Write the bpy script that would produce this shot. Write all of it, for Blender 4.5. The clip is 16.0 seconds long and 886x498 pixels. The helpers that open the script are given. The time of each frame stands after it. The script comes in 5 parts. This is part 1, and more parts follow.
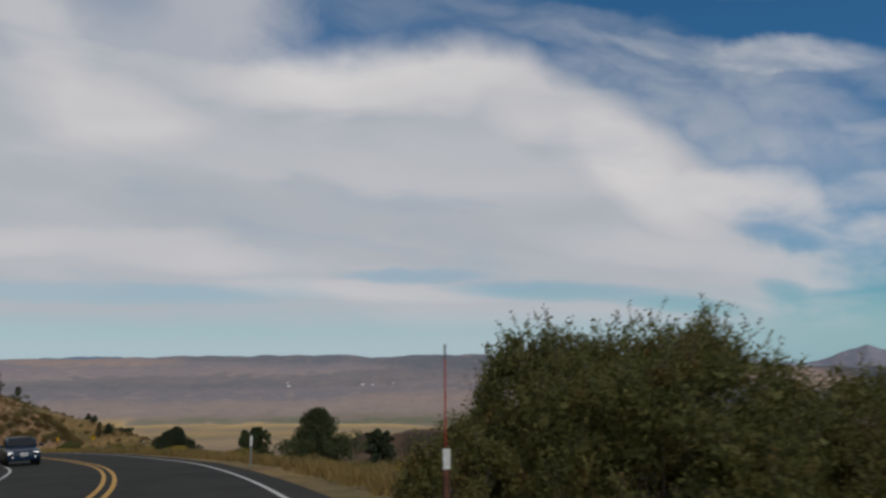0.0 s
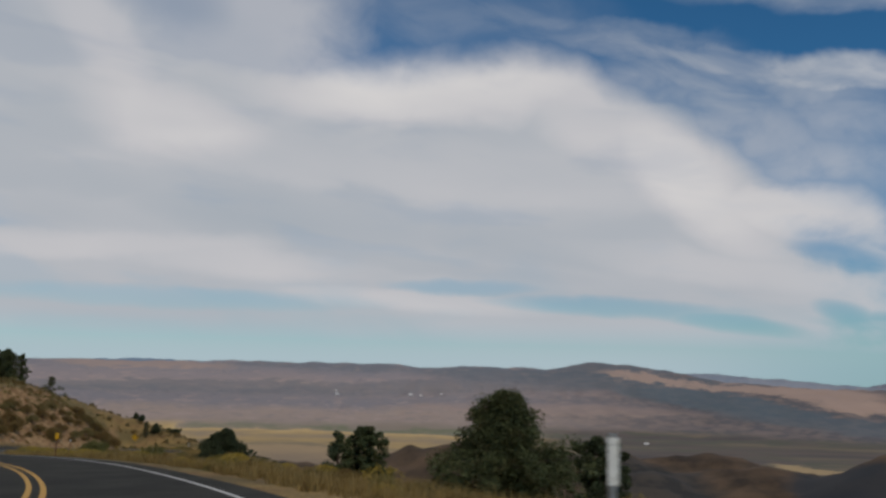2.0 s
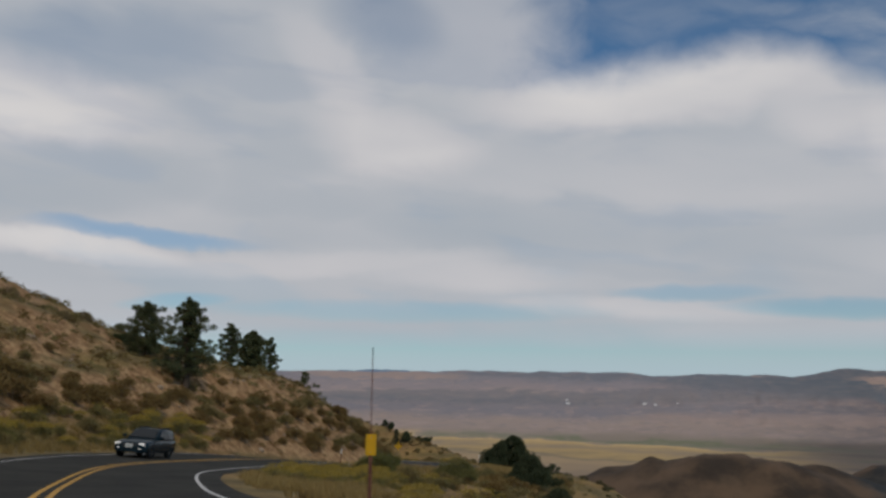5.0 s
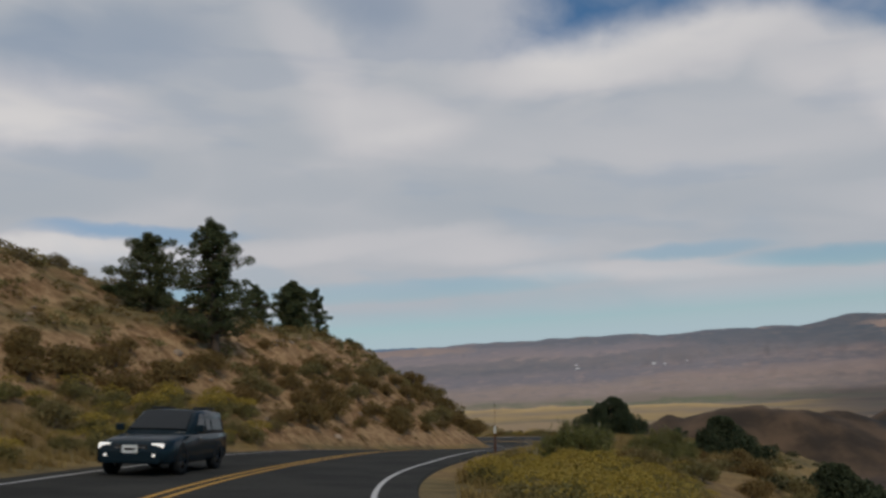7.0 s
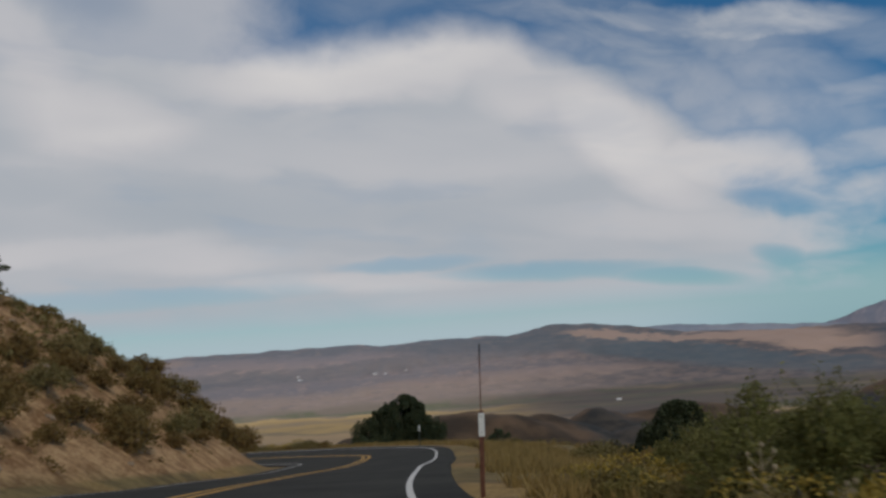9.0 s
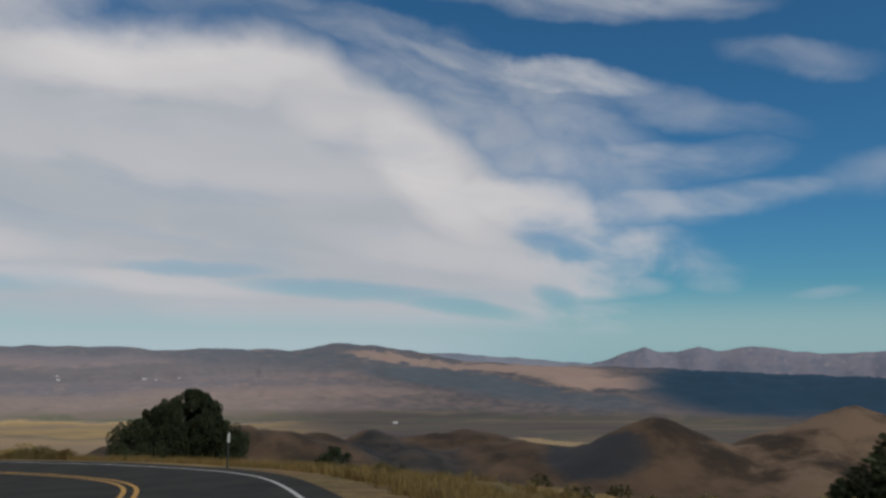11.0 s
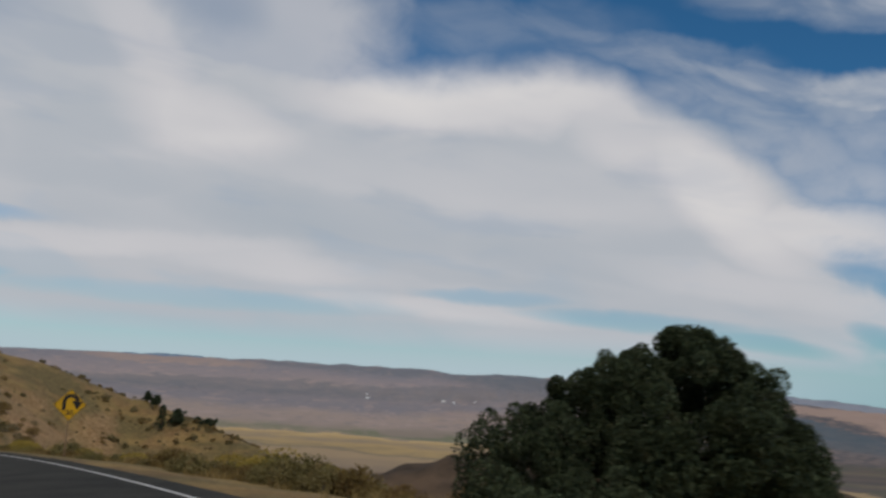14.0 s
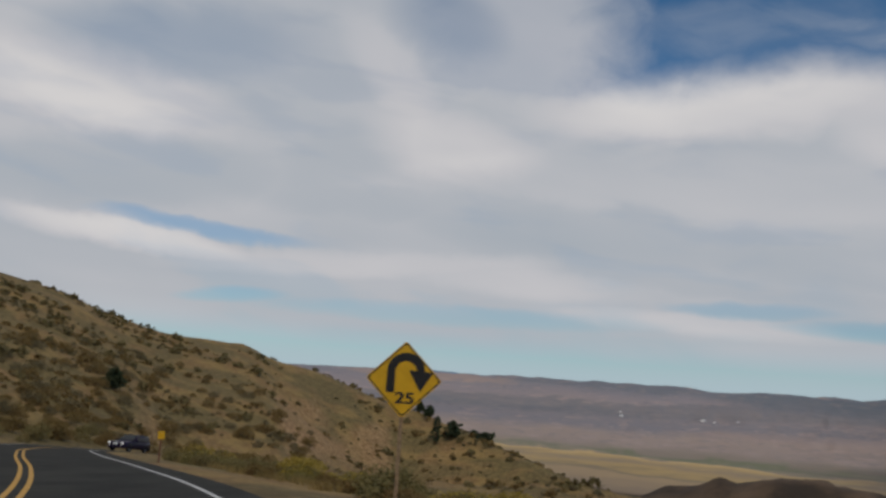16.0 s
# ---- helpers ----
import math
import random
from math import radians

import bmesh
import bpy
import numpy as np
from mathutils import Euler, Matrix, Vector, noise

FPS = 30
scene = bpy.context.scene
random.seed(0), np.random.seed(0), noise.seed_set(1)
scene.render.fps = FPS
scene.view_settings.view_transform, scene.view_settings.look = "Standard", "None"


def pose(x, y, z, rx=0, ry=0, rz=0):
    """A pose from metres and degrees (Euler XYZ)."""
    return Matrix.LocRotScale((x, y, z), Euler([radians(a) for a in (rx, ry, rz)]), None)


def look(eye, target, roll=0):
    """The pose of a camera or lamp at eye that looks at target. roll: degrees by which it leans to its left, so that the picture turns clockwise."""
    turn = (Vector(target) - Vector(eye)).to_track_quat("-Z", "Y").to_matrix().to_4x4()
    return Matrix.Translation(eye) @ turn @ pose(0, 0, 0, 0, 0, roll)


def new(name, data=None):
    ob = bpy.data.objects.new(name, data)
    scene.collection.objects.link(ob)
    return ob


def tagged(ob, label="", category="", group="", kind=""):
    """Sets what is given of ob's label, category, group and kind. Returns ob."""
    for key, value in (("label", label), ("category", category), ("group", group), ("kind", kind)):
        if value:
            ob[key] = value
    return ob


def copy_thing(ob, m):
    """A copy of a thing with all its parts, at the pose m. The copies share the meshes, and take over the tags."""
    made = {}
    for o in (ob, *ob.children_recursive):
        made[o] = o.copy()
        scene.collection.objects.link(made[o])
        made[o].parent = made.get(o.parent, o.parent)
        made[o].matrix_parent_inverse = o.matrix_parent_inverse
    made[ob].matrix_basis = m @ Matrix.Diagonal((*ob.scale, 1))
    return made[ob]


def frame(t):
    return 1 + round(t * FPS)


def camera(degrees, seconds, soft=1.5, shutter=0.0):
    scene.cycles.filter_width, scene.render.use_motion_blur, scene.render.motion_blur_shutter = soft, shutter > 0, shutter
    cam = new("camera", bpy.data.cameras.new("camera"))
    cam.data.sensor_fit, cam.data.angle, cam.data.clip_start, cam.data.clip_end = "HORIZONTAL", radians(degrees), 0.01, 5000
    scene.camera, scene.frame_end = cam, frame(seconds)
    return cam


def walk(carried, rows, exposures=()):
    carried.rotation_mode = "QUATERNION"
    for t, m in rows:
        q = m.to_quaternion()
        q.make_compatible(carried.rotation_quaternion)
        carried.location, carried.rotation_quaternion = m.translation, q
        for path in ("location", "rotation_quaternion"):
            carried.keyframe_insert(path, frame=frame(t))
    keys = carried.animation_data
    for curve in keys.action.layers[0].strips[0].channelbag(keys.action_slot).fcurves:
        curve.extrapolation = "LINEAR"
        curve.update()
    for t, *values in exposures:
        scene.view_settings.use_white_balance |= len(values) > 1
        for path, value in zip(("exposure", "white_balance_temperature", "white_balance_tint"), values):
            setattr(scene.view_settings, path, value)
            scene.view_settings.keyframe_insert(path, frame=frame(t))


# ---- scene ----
cam = camera(54.47, 16.0, soft=2.8, shutter=0.22)

# seconds; eye x, y, z in metres; yaw to the left, pitch, roll in degrees
ROUTE = [
    (0.0, 0.00, -0.00, 0.00, -0.02, 7.31, -0.49),
    (0.5, -1.74, 6.13, -0.55, 0.30, 7.10, -0.60),
    (1.0, -3.56, 12.23, -1.11, 0.80, 7.44, -0.11),
    (1.5, -5.52, 18.33, -1.66, 1.75, 8.02, 0.99),
    (2.0, -7.69, 24.45, -2.17, 3.34, 8.07, 1.31),
    (2.5, -9.93, 30.58, -2.70, 5.78, 8.33, 1.69),
    (3.0, -12.72, 36.61, -3.21, 9.32, 8.68, 2.05),
    (3.5, -15.86, 42.58, -3.71, 11.81, 8.64, 2.01),
    (4.0, -18.99, 48.41, -4.20, 14.26, 8.50, 1.87),
    (4.5, -22.57, 53.87, -4.69, 16.41, 8.72, 1.90),
    (4.7, -24.05, 56.01, -4.88, 17.31, 8.60, 1.67),
    (6.8, -40.63, 77.73, -6.87, 19.85, 7.15, -3.31),
    (7.0, -41.93, 79.80, -7.06, 18.03, 6.84, -3.50),
    (7.5, -45.04, 84.98, -7.55, 14.04, 7.01, -4.11),
    (8.0, -47.73, 90.53, -8.10, 9.18, 6.38, -5.34),
    (8.5, -49.91, 96.28, -8.68, 4.43, 6.19, -4.39),
    (9.0, -51.59, 102.03, -9.18, -0.32, 6.40, -4.23),
    (9.5, -53.02, 107.64, -9.65, -5.68, 6.42, -3.55),
    (10.0, -53.70, 112.99, -10.12, -10.74, 6.93, -1.88),
    (10.2, -53.78, 115.15, -10.32, -12.84, 6.90, -1.08),
    (12.3, -54.04, 138.70, -12.73, -12.52, 8.00, 2.96),
    (12.5, -54.35, 141.36, -12.96, -11.38, 8.21, 3.11),
    (13.0, -55.47, 148.26, -13.54, -6.47, 8.59, 3.35),
    (13.5, -57.04, 155.13, -14.22, -0.85, 8.76, 3.94),
    (14.0, -59.51, 161.98, -14.86, 5.35, 8.58, 3.51),
    (14.5, -62.62, 168.77, -15.47, 10.38, 8.53, 3.42),
    (15.0, -66.24, 175.25, -16.05, 14.37, 8.32, 3.21),
    (15.5, -70.16, 181.47, -16.65, 18.12, 8.38, 3.59),
    (16.0, -74.35, 187.48, -17.18, 21.77, 8.62, 3.97),
]
PATH = [(t, pose(x, y, z, 90 + pitch, 0, yaw) @ pose(0, 0, 0, 0, 0, roll)) for t, x, y, z, yaw, pitch, roll in ROUTE]
# the clip's camera opens up a little after the second bend
walk(cam, PATH, [(0.0, 0.0), (7.0, -0.02), (9.0, -0.05), (10.2, -0.08), (12.3, 0.09), (13.5, 0.05), (15.0, 0.07), (16.0, -0.01)])

# ---- daylight: broken high cloud over a clear blue sky, weak wide sun ----
SUN_EL, SUN_AZ = radians(42), radians(138)
world = bpy.data.worlds.new("sky")
scene.world = world
world.use_nodes = True


class Nodes:
    """Short hand for building a node tree."""

    def __init__(self, tree):
        self.tree = tree

    def add(self, kind, **values):
        node = self.tree.nodes.new(kind)
        for key, value in values.items():
            setattr(node, key, value)
        return node

    def put(self, node, index, value):
        if isinstance(value, bpy.types.NodeSocket):
            self.tree.links.new(value, node.inputs[index])
        else:
            node.inputs[index].default_value = value

    def math(self, op, a, b=0.0, c=None, clamp=False):
        node = self.add("ShaderNodeMath", operation=op, use_clamp=clamp)
        self.put(node, 0, a)
        self.put(node, 1, b)
        if c is not None:
            self.put(node, 2, c)
        return node.outputs[0]

    def span(self, value, lo, hi, a=0.0, b=1.0, smooth=True):
        node = self.add("ShaderNodeMapRange", interpolation_type="SMOOTHSTEP" if smooth else "LINEAR")
        for i, v in enumerate((value, lo, hi, a, b)):
            self.put(node, i, v)
        return node.outputs[0]

    def noise(self, vector, scale, detail=4.0, rough=0.55, warp=0.0):
        node = self.add("ShaderNodeTexNoise")
        self.put(node, "Vector", vector)
        self.put(node, "Scale", scale)
        self.put(node, "Detail", detail)
        self.put(node, "Roughness", rough)
        self.put(node, "Distortion", warp)
        return node.outputs[0]

    def mix(self, factor, a, b):
        node = self.add("ShaderNodeMix", data_type="RGBA")
        self.put(node, 0, factor)
        self.put(node, 6, a if isinstance(a, bpy.types.NodeSocket) else (*a, 1))
        self.put(node, 7, b if isinstance(b, bpy.types.NodeSocket) else (*b, 1))
        return node.outputs[2]

    def vec(self, x, y, z=0.0):
        node = self.add("ShaderNodeCombineXYZ")
        for i, v in enumerate((x, y, z)):
            self.put(node, i, v)
        return node.outputs[0]

    def ramp(self, value, stops):
        node = self.add("ShaderNodeValToRGB")
        ramp = node.color_ramp
        while len(ramp.elements) < len(stops):
            ramp.elements.new(0.5)
        for e, (p, c) in zip(ramp.elements, stops):
            e.position = p
            e.color = (*c, 1) if isinstance(c, tuple) else (c, c, c, 1)
        self.put(node, 0, value)
        return node.outputs[0]


w = Nodes(world.node_tree)
world.node_tree.nodes.clear()
sky = w.add("ShaderNodeTexSky", sky_type="NISHITA", sun_disc=False, sun_elevation=SUN_EL, sun_rotation=SUN_AZ,
            altitude=2000, air_density=1.1, dust_density=0.6, ozone_density=2.0)
where = w.add("ShaderNodeTexCoord").outputs["Generated"]
axis = w.add("ShaderNodeSeparateXYZ")
w.put(axis, 0, where)
az = w.math("MULTIPLY", w.math("ARCTAN2", axis.outputs[0], axis.outputs[1]), 57.2958)   # to the right of +y
el = w.math("MULTIPLY", w.math("ARCSINE", axis.outputs[2]), 57.2958)
flow = w.vec(w.math("MULTIPLY", az, 0.05), w.math("ADD", w.math("MULTIPLY", el, 0.17), w.math("MULTIPLY", az, 0.012)), 3.1)
big = w.noise(flow, 0.9, 2.0, 0.5, 0.2)
fine = w.noise(flow, 2.4, 3.5, 0.45, 0.3)
wisp = w.noise(w.vec(w.math("MULTIPLY", az, 0.10), w.math("ADD", w.math("MULTIPLY", el, 0.26), w.math("MULTIPLY", az, 0.04)), 7.7), 1.6, 5.0, 0.52, 0.5)
curl = w.noise(w.vec(w.math("MULTIPLY", az, 0.16), w.math("MULTIPLY", el, 0.2), 1.2), 1.5, 5.0, 0.55, 0.3)
ragged = w.math("ADD", w.math("MULTIPLY", w.math("SUBTRACT", fine, 0.5), 1.3), w.math("MULTIPLY", w.math("SUBTRACT", curl, 0.5), 1.8))
ragged = w.math("ADD", el, w.math("MULTIPLY", ragged, w.span(el, 3, 12, 0.3, 1.0)))


def strokes(rows, reach=2.2):
    """The strongest of some long soft cloud strokes: bearing, elevation, half length, half height, slant, strength."""
    out = 0.0
    for a, e, half, tall, slant, strength in rows:
        du = w.math("SUBTRACT", az, a)
        u = w.math("MULTIPLY", du, 1.0 / half)
        v = w.math("MULTIPLY", w.math("SUBTRACT", w.math("SUBTRACT", ragged, e), w.math("MULTIPLY", du, slant)), 1.0 / tall)
        out = w.math("MAXIMUM", out, w.span(w.math("ADD", w.math("MULTIPLY", u, u), w.math("MULTIPLY", v, v)), reach, 0.0, 0.0, strength))
    return out


# top of the main cloud bank by bearing, as (elevation + 2) / 40
top = w.ramp(w.span(az, -60, 60, 0, 1, False), [((bearing + 60) / 120, (lift + 2) / 40) for bearing, lift in (
    (-60, 22), (-19, 20.6), (-10, 20.2), (-6, 20.3), (0, 20.9), (2.7, 21.2), (5.5, 20.6), (8.3, 19.2), (11.5, 17.6), (14.5, 15.8),
    (17, 13.6), (19.4, 12.4), (23.1, 11.4), (24.3, 10.2), (26.8, 9.3), (28.4, 8.6), (31, 7), (36, 4), (60, 2))])
edge = w.math("SUBTRACT", w.math("MULTIPLY", top, 40.0), 2.0)
bank = w.span(w.math("SUBTRACT", edge, ragged), -1.5, 2.0)
torn = w.math("ADD", az, w.math("ADD", w.math("MULTIPLY", w.math("SUBTRACT", curl, 0.5), 16.0), w.math("MULTIPLY", w.math("SUBTRACT", fine, 0.5), 24.0)))
# thinner cloud over the bank on one side, up to the zenith
drift = w.math("ADD", az, w.math("MULTIPLY", w.math("SUBTRACT", curl, 0.5), 7.0))
high = w.math("MAXIMUM", w.span(drift, -6.0, -15, 0.0, 0.82), w.span(drift, -12, -27, 0.0, 0.96))
bank = w.math("MAXIMUM", high, w.math("MULTIPLY", bank, w.span(torn, 19, 33, 1.0, 0.0)))
slots = strokes([(-2.1, 5.5, 3.6, 0.40, -0.02, 0.38), (8.1, 4.3, 6.0, 0.45, -0.05, 0.5), (15.2, 3.4, 3.2, 0.45, -0.14, 0.6), (21.6, 7.6, 2.0, 0.60, -0.25, 0.6), (21.9, 3.9, 1.3, 0.55, -0.29, 0.6),
                 (24.6, 3.5, 3.2, 0.40, -0.02, 0.5), (-37.4, 8.6, 4.8, 0.45, -0.06, 0.5), (-35.3, 4.5, 2.5, 0.38, 0.05, 0.4), (-21, 4.2, 9, 0.5, 0.0, 0.3),
                 (-40, 20.0, 6.2, 2.0, 0.12, 0.22), (-22.6, 23.5, 3.0, 2.0, -0.2, 0.25)], 3.0)
thick = w.math("MULTIPLY", w.math("SUBTRACT", 1.0, slots), w.span(el, 0.5, 3.4, 0.5, 1.0))
thick = w.math("MULTIPLY", thick, w.span(fine, 0.30, 0.50, 0.90, 1.0))
veil = strokes([(8.3, 21.7, 5.2, 0.85, -0.15, 0.5), (14.4, 20.1, 4.8, 0.62, -0.25, 0.8), (21.4, 18.4, 5.0, 0.85, -0.16, 0.95), (29.8, 15.9, 5.0, 0.9, -0.21, 0.34), (21.3, 15.2, 3.8, 1.0, -0.27, 0.55),
                (24.9, 13.3, 3.8, 0.85, -0.05, 0.55), (30.5, 12.5, 4.0, 0.8, 0.08, 0.38), (30.0, 10.1, 6.2, 0.8, 0.08, 0.66), (23.2, 23.5, 8.1, 1.0, -0.10, 0.7), (37.2, 18.4, 3.2, 0.8, -0.23, 0.32),
                (13.6, 16.6, 4.2, 1.3, -0.19, 0.7), (11.0, 18.8, 3.4, 0.85, -0.15, 0.5)], 3.2)
shreds = strokes([(25.6, 4.9, 2.9, 0.68, -0.03, 0.6), (23.5, 3.0, 4.0, 0.68, 0.09, 0.6), (31.6, 4.8, 1.6, 0.6, -0.11, 0.35), (38.0, 4.1, 2.0, 0.38, 0.07, 0.4), (37.5, 2.6, 2.6, 0.38, 0.07, 0.4),
                  (-3.0, 22.8, 9.0, 2.0, 0.0, 0.30), (14.0, 18.0, 6.0, 2.2, -0.3, 0.6), (21.0, 15.5, 6.0, 2.8, -0.3, 0.5), (48, 12, 8, 1.5, 0.1, 0.4), (55, 20, 9, 2, 0.1, 0.5)])
veil = w.math("MULTIPLY", w.math("MAXIMUM", veil, shreds), w.span(wisp, 0.28, 0.72, 0.32, 1.0))
halo = w.math("MULTIPLY", strokes([(15.5, 15.8, 6.5, 2.6, -0.3, 0.62), (22.0, 12.6, 6.0, 2.2, -0.2, 0.62), (20.5, 17.6, 4.5, 1.4, -0.15, 0.55), (27.0, 10.0, 4.5, 1.3, -0.1, 0.5)], 2.0), w.span(curl, 0.32, 0.66, 0.55, 1.0))
cover = w.math("MAXIMUM", w.math("MULTIPLY", bank, thick), w.math("MAXIMUM", veil, halo))
cover = w.math("MAXIMUM", cover, w.math("MULTIPLY", w.span(el, 5.2, 0.2, 0.0, 0.92), w.span(az, 10, 30, 1.0, 0.7)))    # pale band over the horizon
cover = w.math("MAXIMUM", cover, w.span(el, 34, 50, 0.0, 0.75))      # more cloud overhead
bright = strokes([(-45.0, 16.4, 6.5, 1.9, -0.06, 0.8), (-41.8, 7.6, 6.2, 0.7, -0.09, 1.0), (-27.0, 7.2, 9.7, 0.7, 0.06, 0.5), (-21.7, 15.6, 4.4, 1.7, -0.08, 0.65), (-25.9, 19.5, 2.8, 2.0, -0.78, 0.45),
                  (-4.5, 18.4, 10.0, 1.7, 0.04, 0.9), (6.0, 17.2, 4.6, 2.2, -0.5, 0.65), (12.2, 12.9, 4.4, 2.4, -0.8, 0.78), (18.7, 10.2, 5.4, 1.3, -0.21, 0.75), (12.6, 7.1, 7.5, 0.85, -0.15, 0.4),
                  (-18.3, 6.9, 7.0, 0.9, -0.09, 0.4), (-4.5, 4.5, 7.0, 0.55, -0.04, 0.5), (24, 7.6, 4, 0.9, -0.3, 0.5)], 2.8)
dusk = strokes([(-42.8, 11.5, 7.6, 1.7, 0.10, 0.8), (-41.9, 19.8, 5.6, 1.9, 0.12, 0.7), (-29.3, 14.0, 4.2, 1.8, 0.4, 0.35), (-12.5, 9.9, 8.0, 1.7, -0.09, 0.75), (-22.6, 23.4, 3.6, 1.8, -0.22, 0.3),
                (0.7, 8.7, 7.5, 1.2, -0.10, 0.6), (-3.9, 7.0, 7.5, 0.55, -0.09, 0.35), (-17.8, 17.3, 5.2, 1.5, 0.2, 0.4), (5.5, 9.7, 5.2, 1.0, -0.01, 0.4), (-26, 11.5, 8, 0.9, 0.02, 0.35)], 2.8)
grey = w.math("ADD", w.math("MULTIPLY", w.math("SUBTRACT", big, 0.5), 0.6), w.math("MULTIPLY", w.math("SUBTRACT", fine, 0.5), 0.14))
grey = w.math("ADD", w.math("ADD", grey, 0.46), w.math("SUBTRACT", w.math("MULTIPLY", bright, 0.40), w.math("MULTIPLY", dusk, 0.28)))
tone = w.ramp(grey, [(0.05, (0.335, 0.385, 0.440)), (0.38, (0.418, 0.443, 0.482)), (0.64, (0.525, 0.522, 0.545)), (0.95, (0.685, 0.662, 0.652))])
tone = w.mix(w.span(az, 16, 26, 0.0, 0.6), tone, (0.56, 0.57, 0.60))
tone = w.mix(w.span(el, 4.5, 0.0), tone, w.mix(w.span(az, 8, 26), (0.405, 0.495, 0.555), (0.295, 0.42, 0.50)))
clear = w.add("ShaderNodeVectorMath", operation="SCALE")
w.put(clear, 0, sky.outputs[0])
w.put(clear, "Scale", 0.0575)
tint = w.add("ShaderNodeVectorMath", operation="MULTIPLY")
w.put(tint, 0, clear.outputs[0])
w.put(tint, 1, w.mix(w.span(el, 10, 2), (0.39, 0.95, 1.22), (0.48, 0.99, 1.10)))     # teal towards the horizon
glow = w.add("ShaderNodeBackground")
w.put(glow, 0, w.mix(cover, tint.outputs[0], tone))
w.put(glow, 1, 1.0)
w.tree.links.new(glow.outputs[0], w.add("ShaderNodeOutputWorld").inputs[0])

lamp = bpy.data.lights.new("sun", "SUN")
lamp.energy, lamp.angle, lamp.color = 1.35, radians(5), (1.0, 0.90, 0.75)
sun = new("sun", lamp)
sun.matrix_world = look((0, 0, 300), (-300 * math.cos(SUN_EL) * math.sin(SUN_AZ), -300 * math.cos(SUN_EL) * math.cos(SUN_AZ), 300 - 300 * math.sin(SUN_EL)))

# ---- materials ----
def material(name, rough=0.9):
    """A material with its node helper, its shader and its object-space position."""
    m = bpy.data.materials.new(name)
    m.use_nodes = True
    n = Nodes(m.node_tree)
    shader = m.node_tree.nodes["Principled BSDF"]
    shader.inputs["Roughness"].default_value = rough
    shader.inputs["Specular IOR Level"].default_value = 0.25
    return m, n, shader, n.add("ShaderNodeNewGeometry").outputs["Position"]


def bump(n, shader, height, strength, distance):
    node = n.add("ShaderNodeBump")
    n.put(node, "Strength", strength)
    n.put(node, "Distance", distance)
    n.put(node, "Height", height)
    n.tree.links.new(node.outputs[0], shader.inputs["Normal"])


def plain(name, colour, rough=0.6, metal=0.0, vary=0.15, scale=8.0):
    """One paint or metal with slight grain and dirt."""
    m, n, s, p = material(name, rough)
    dark = tuple(c * (1 - vary) for c in colour)
    n.put(s, "Base Color", n.mix(n.span(n.noise(p, scale, 5), 0.35, 0.65), dark, colour))
    s.inputs["Metallic"].default_value = metal
    return m


def foliage(name, a, b, dead, through_leaf=0.3):
    """Leaves that vary from clump to clump and plant to plant, and let some light through."""
    m, n, s, p = material(name, 0.75)
    geo = n.add("ShaderNodeNewGeometry").outputs["Random Per Island"]
    rnd = n.add("ShaderNodeObjectInfo").outputs["Random"]
    c = n.mix(geo, a, b)
    c = n.mix(n.span(n.noise(p, 2.2, 3), 0.52, 0.75), c, dead)
    c = n.mix(n.math("MULTIPLY", rnd, 0.35), c, dead)
    n.put(s, "Base Color", c)
    soft = n.add("ShaderNodeBsdfTranslucent")
    n.put(soft, "Color", c)
    both = n.add("ShaderNodeMixShader")
    n.put(both, 0, through_leaf)
    n.put(both, 1, s.outputs[0])
    n.put(both, 2, soft.outputs[0])
    n.tree.links.new(both.outputs[0], m.node_tree.nodes["Material Output"].inputs[0])
    return m


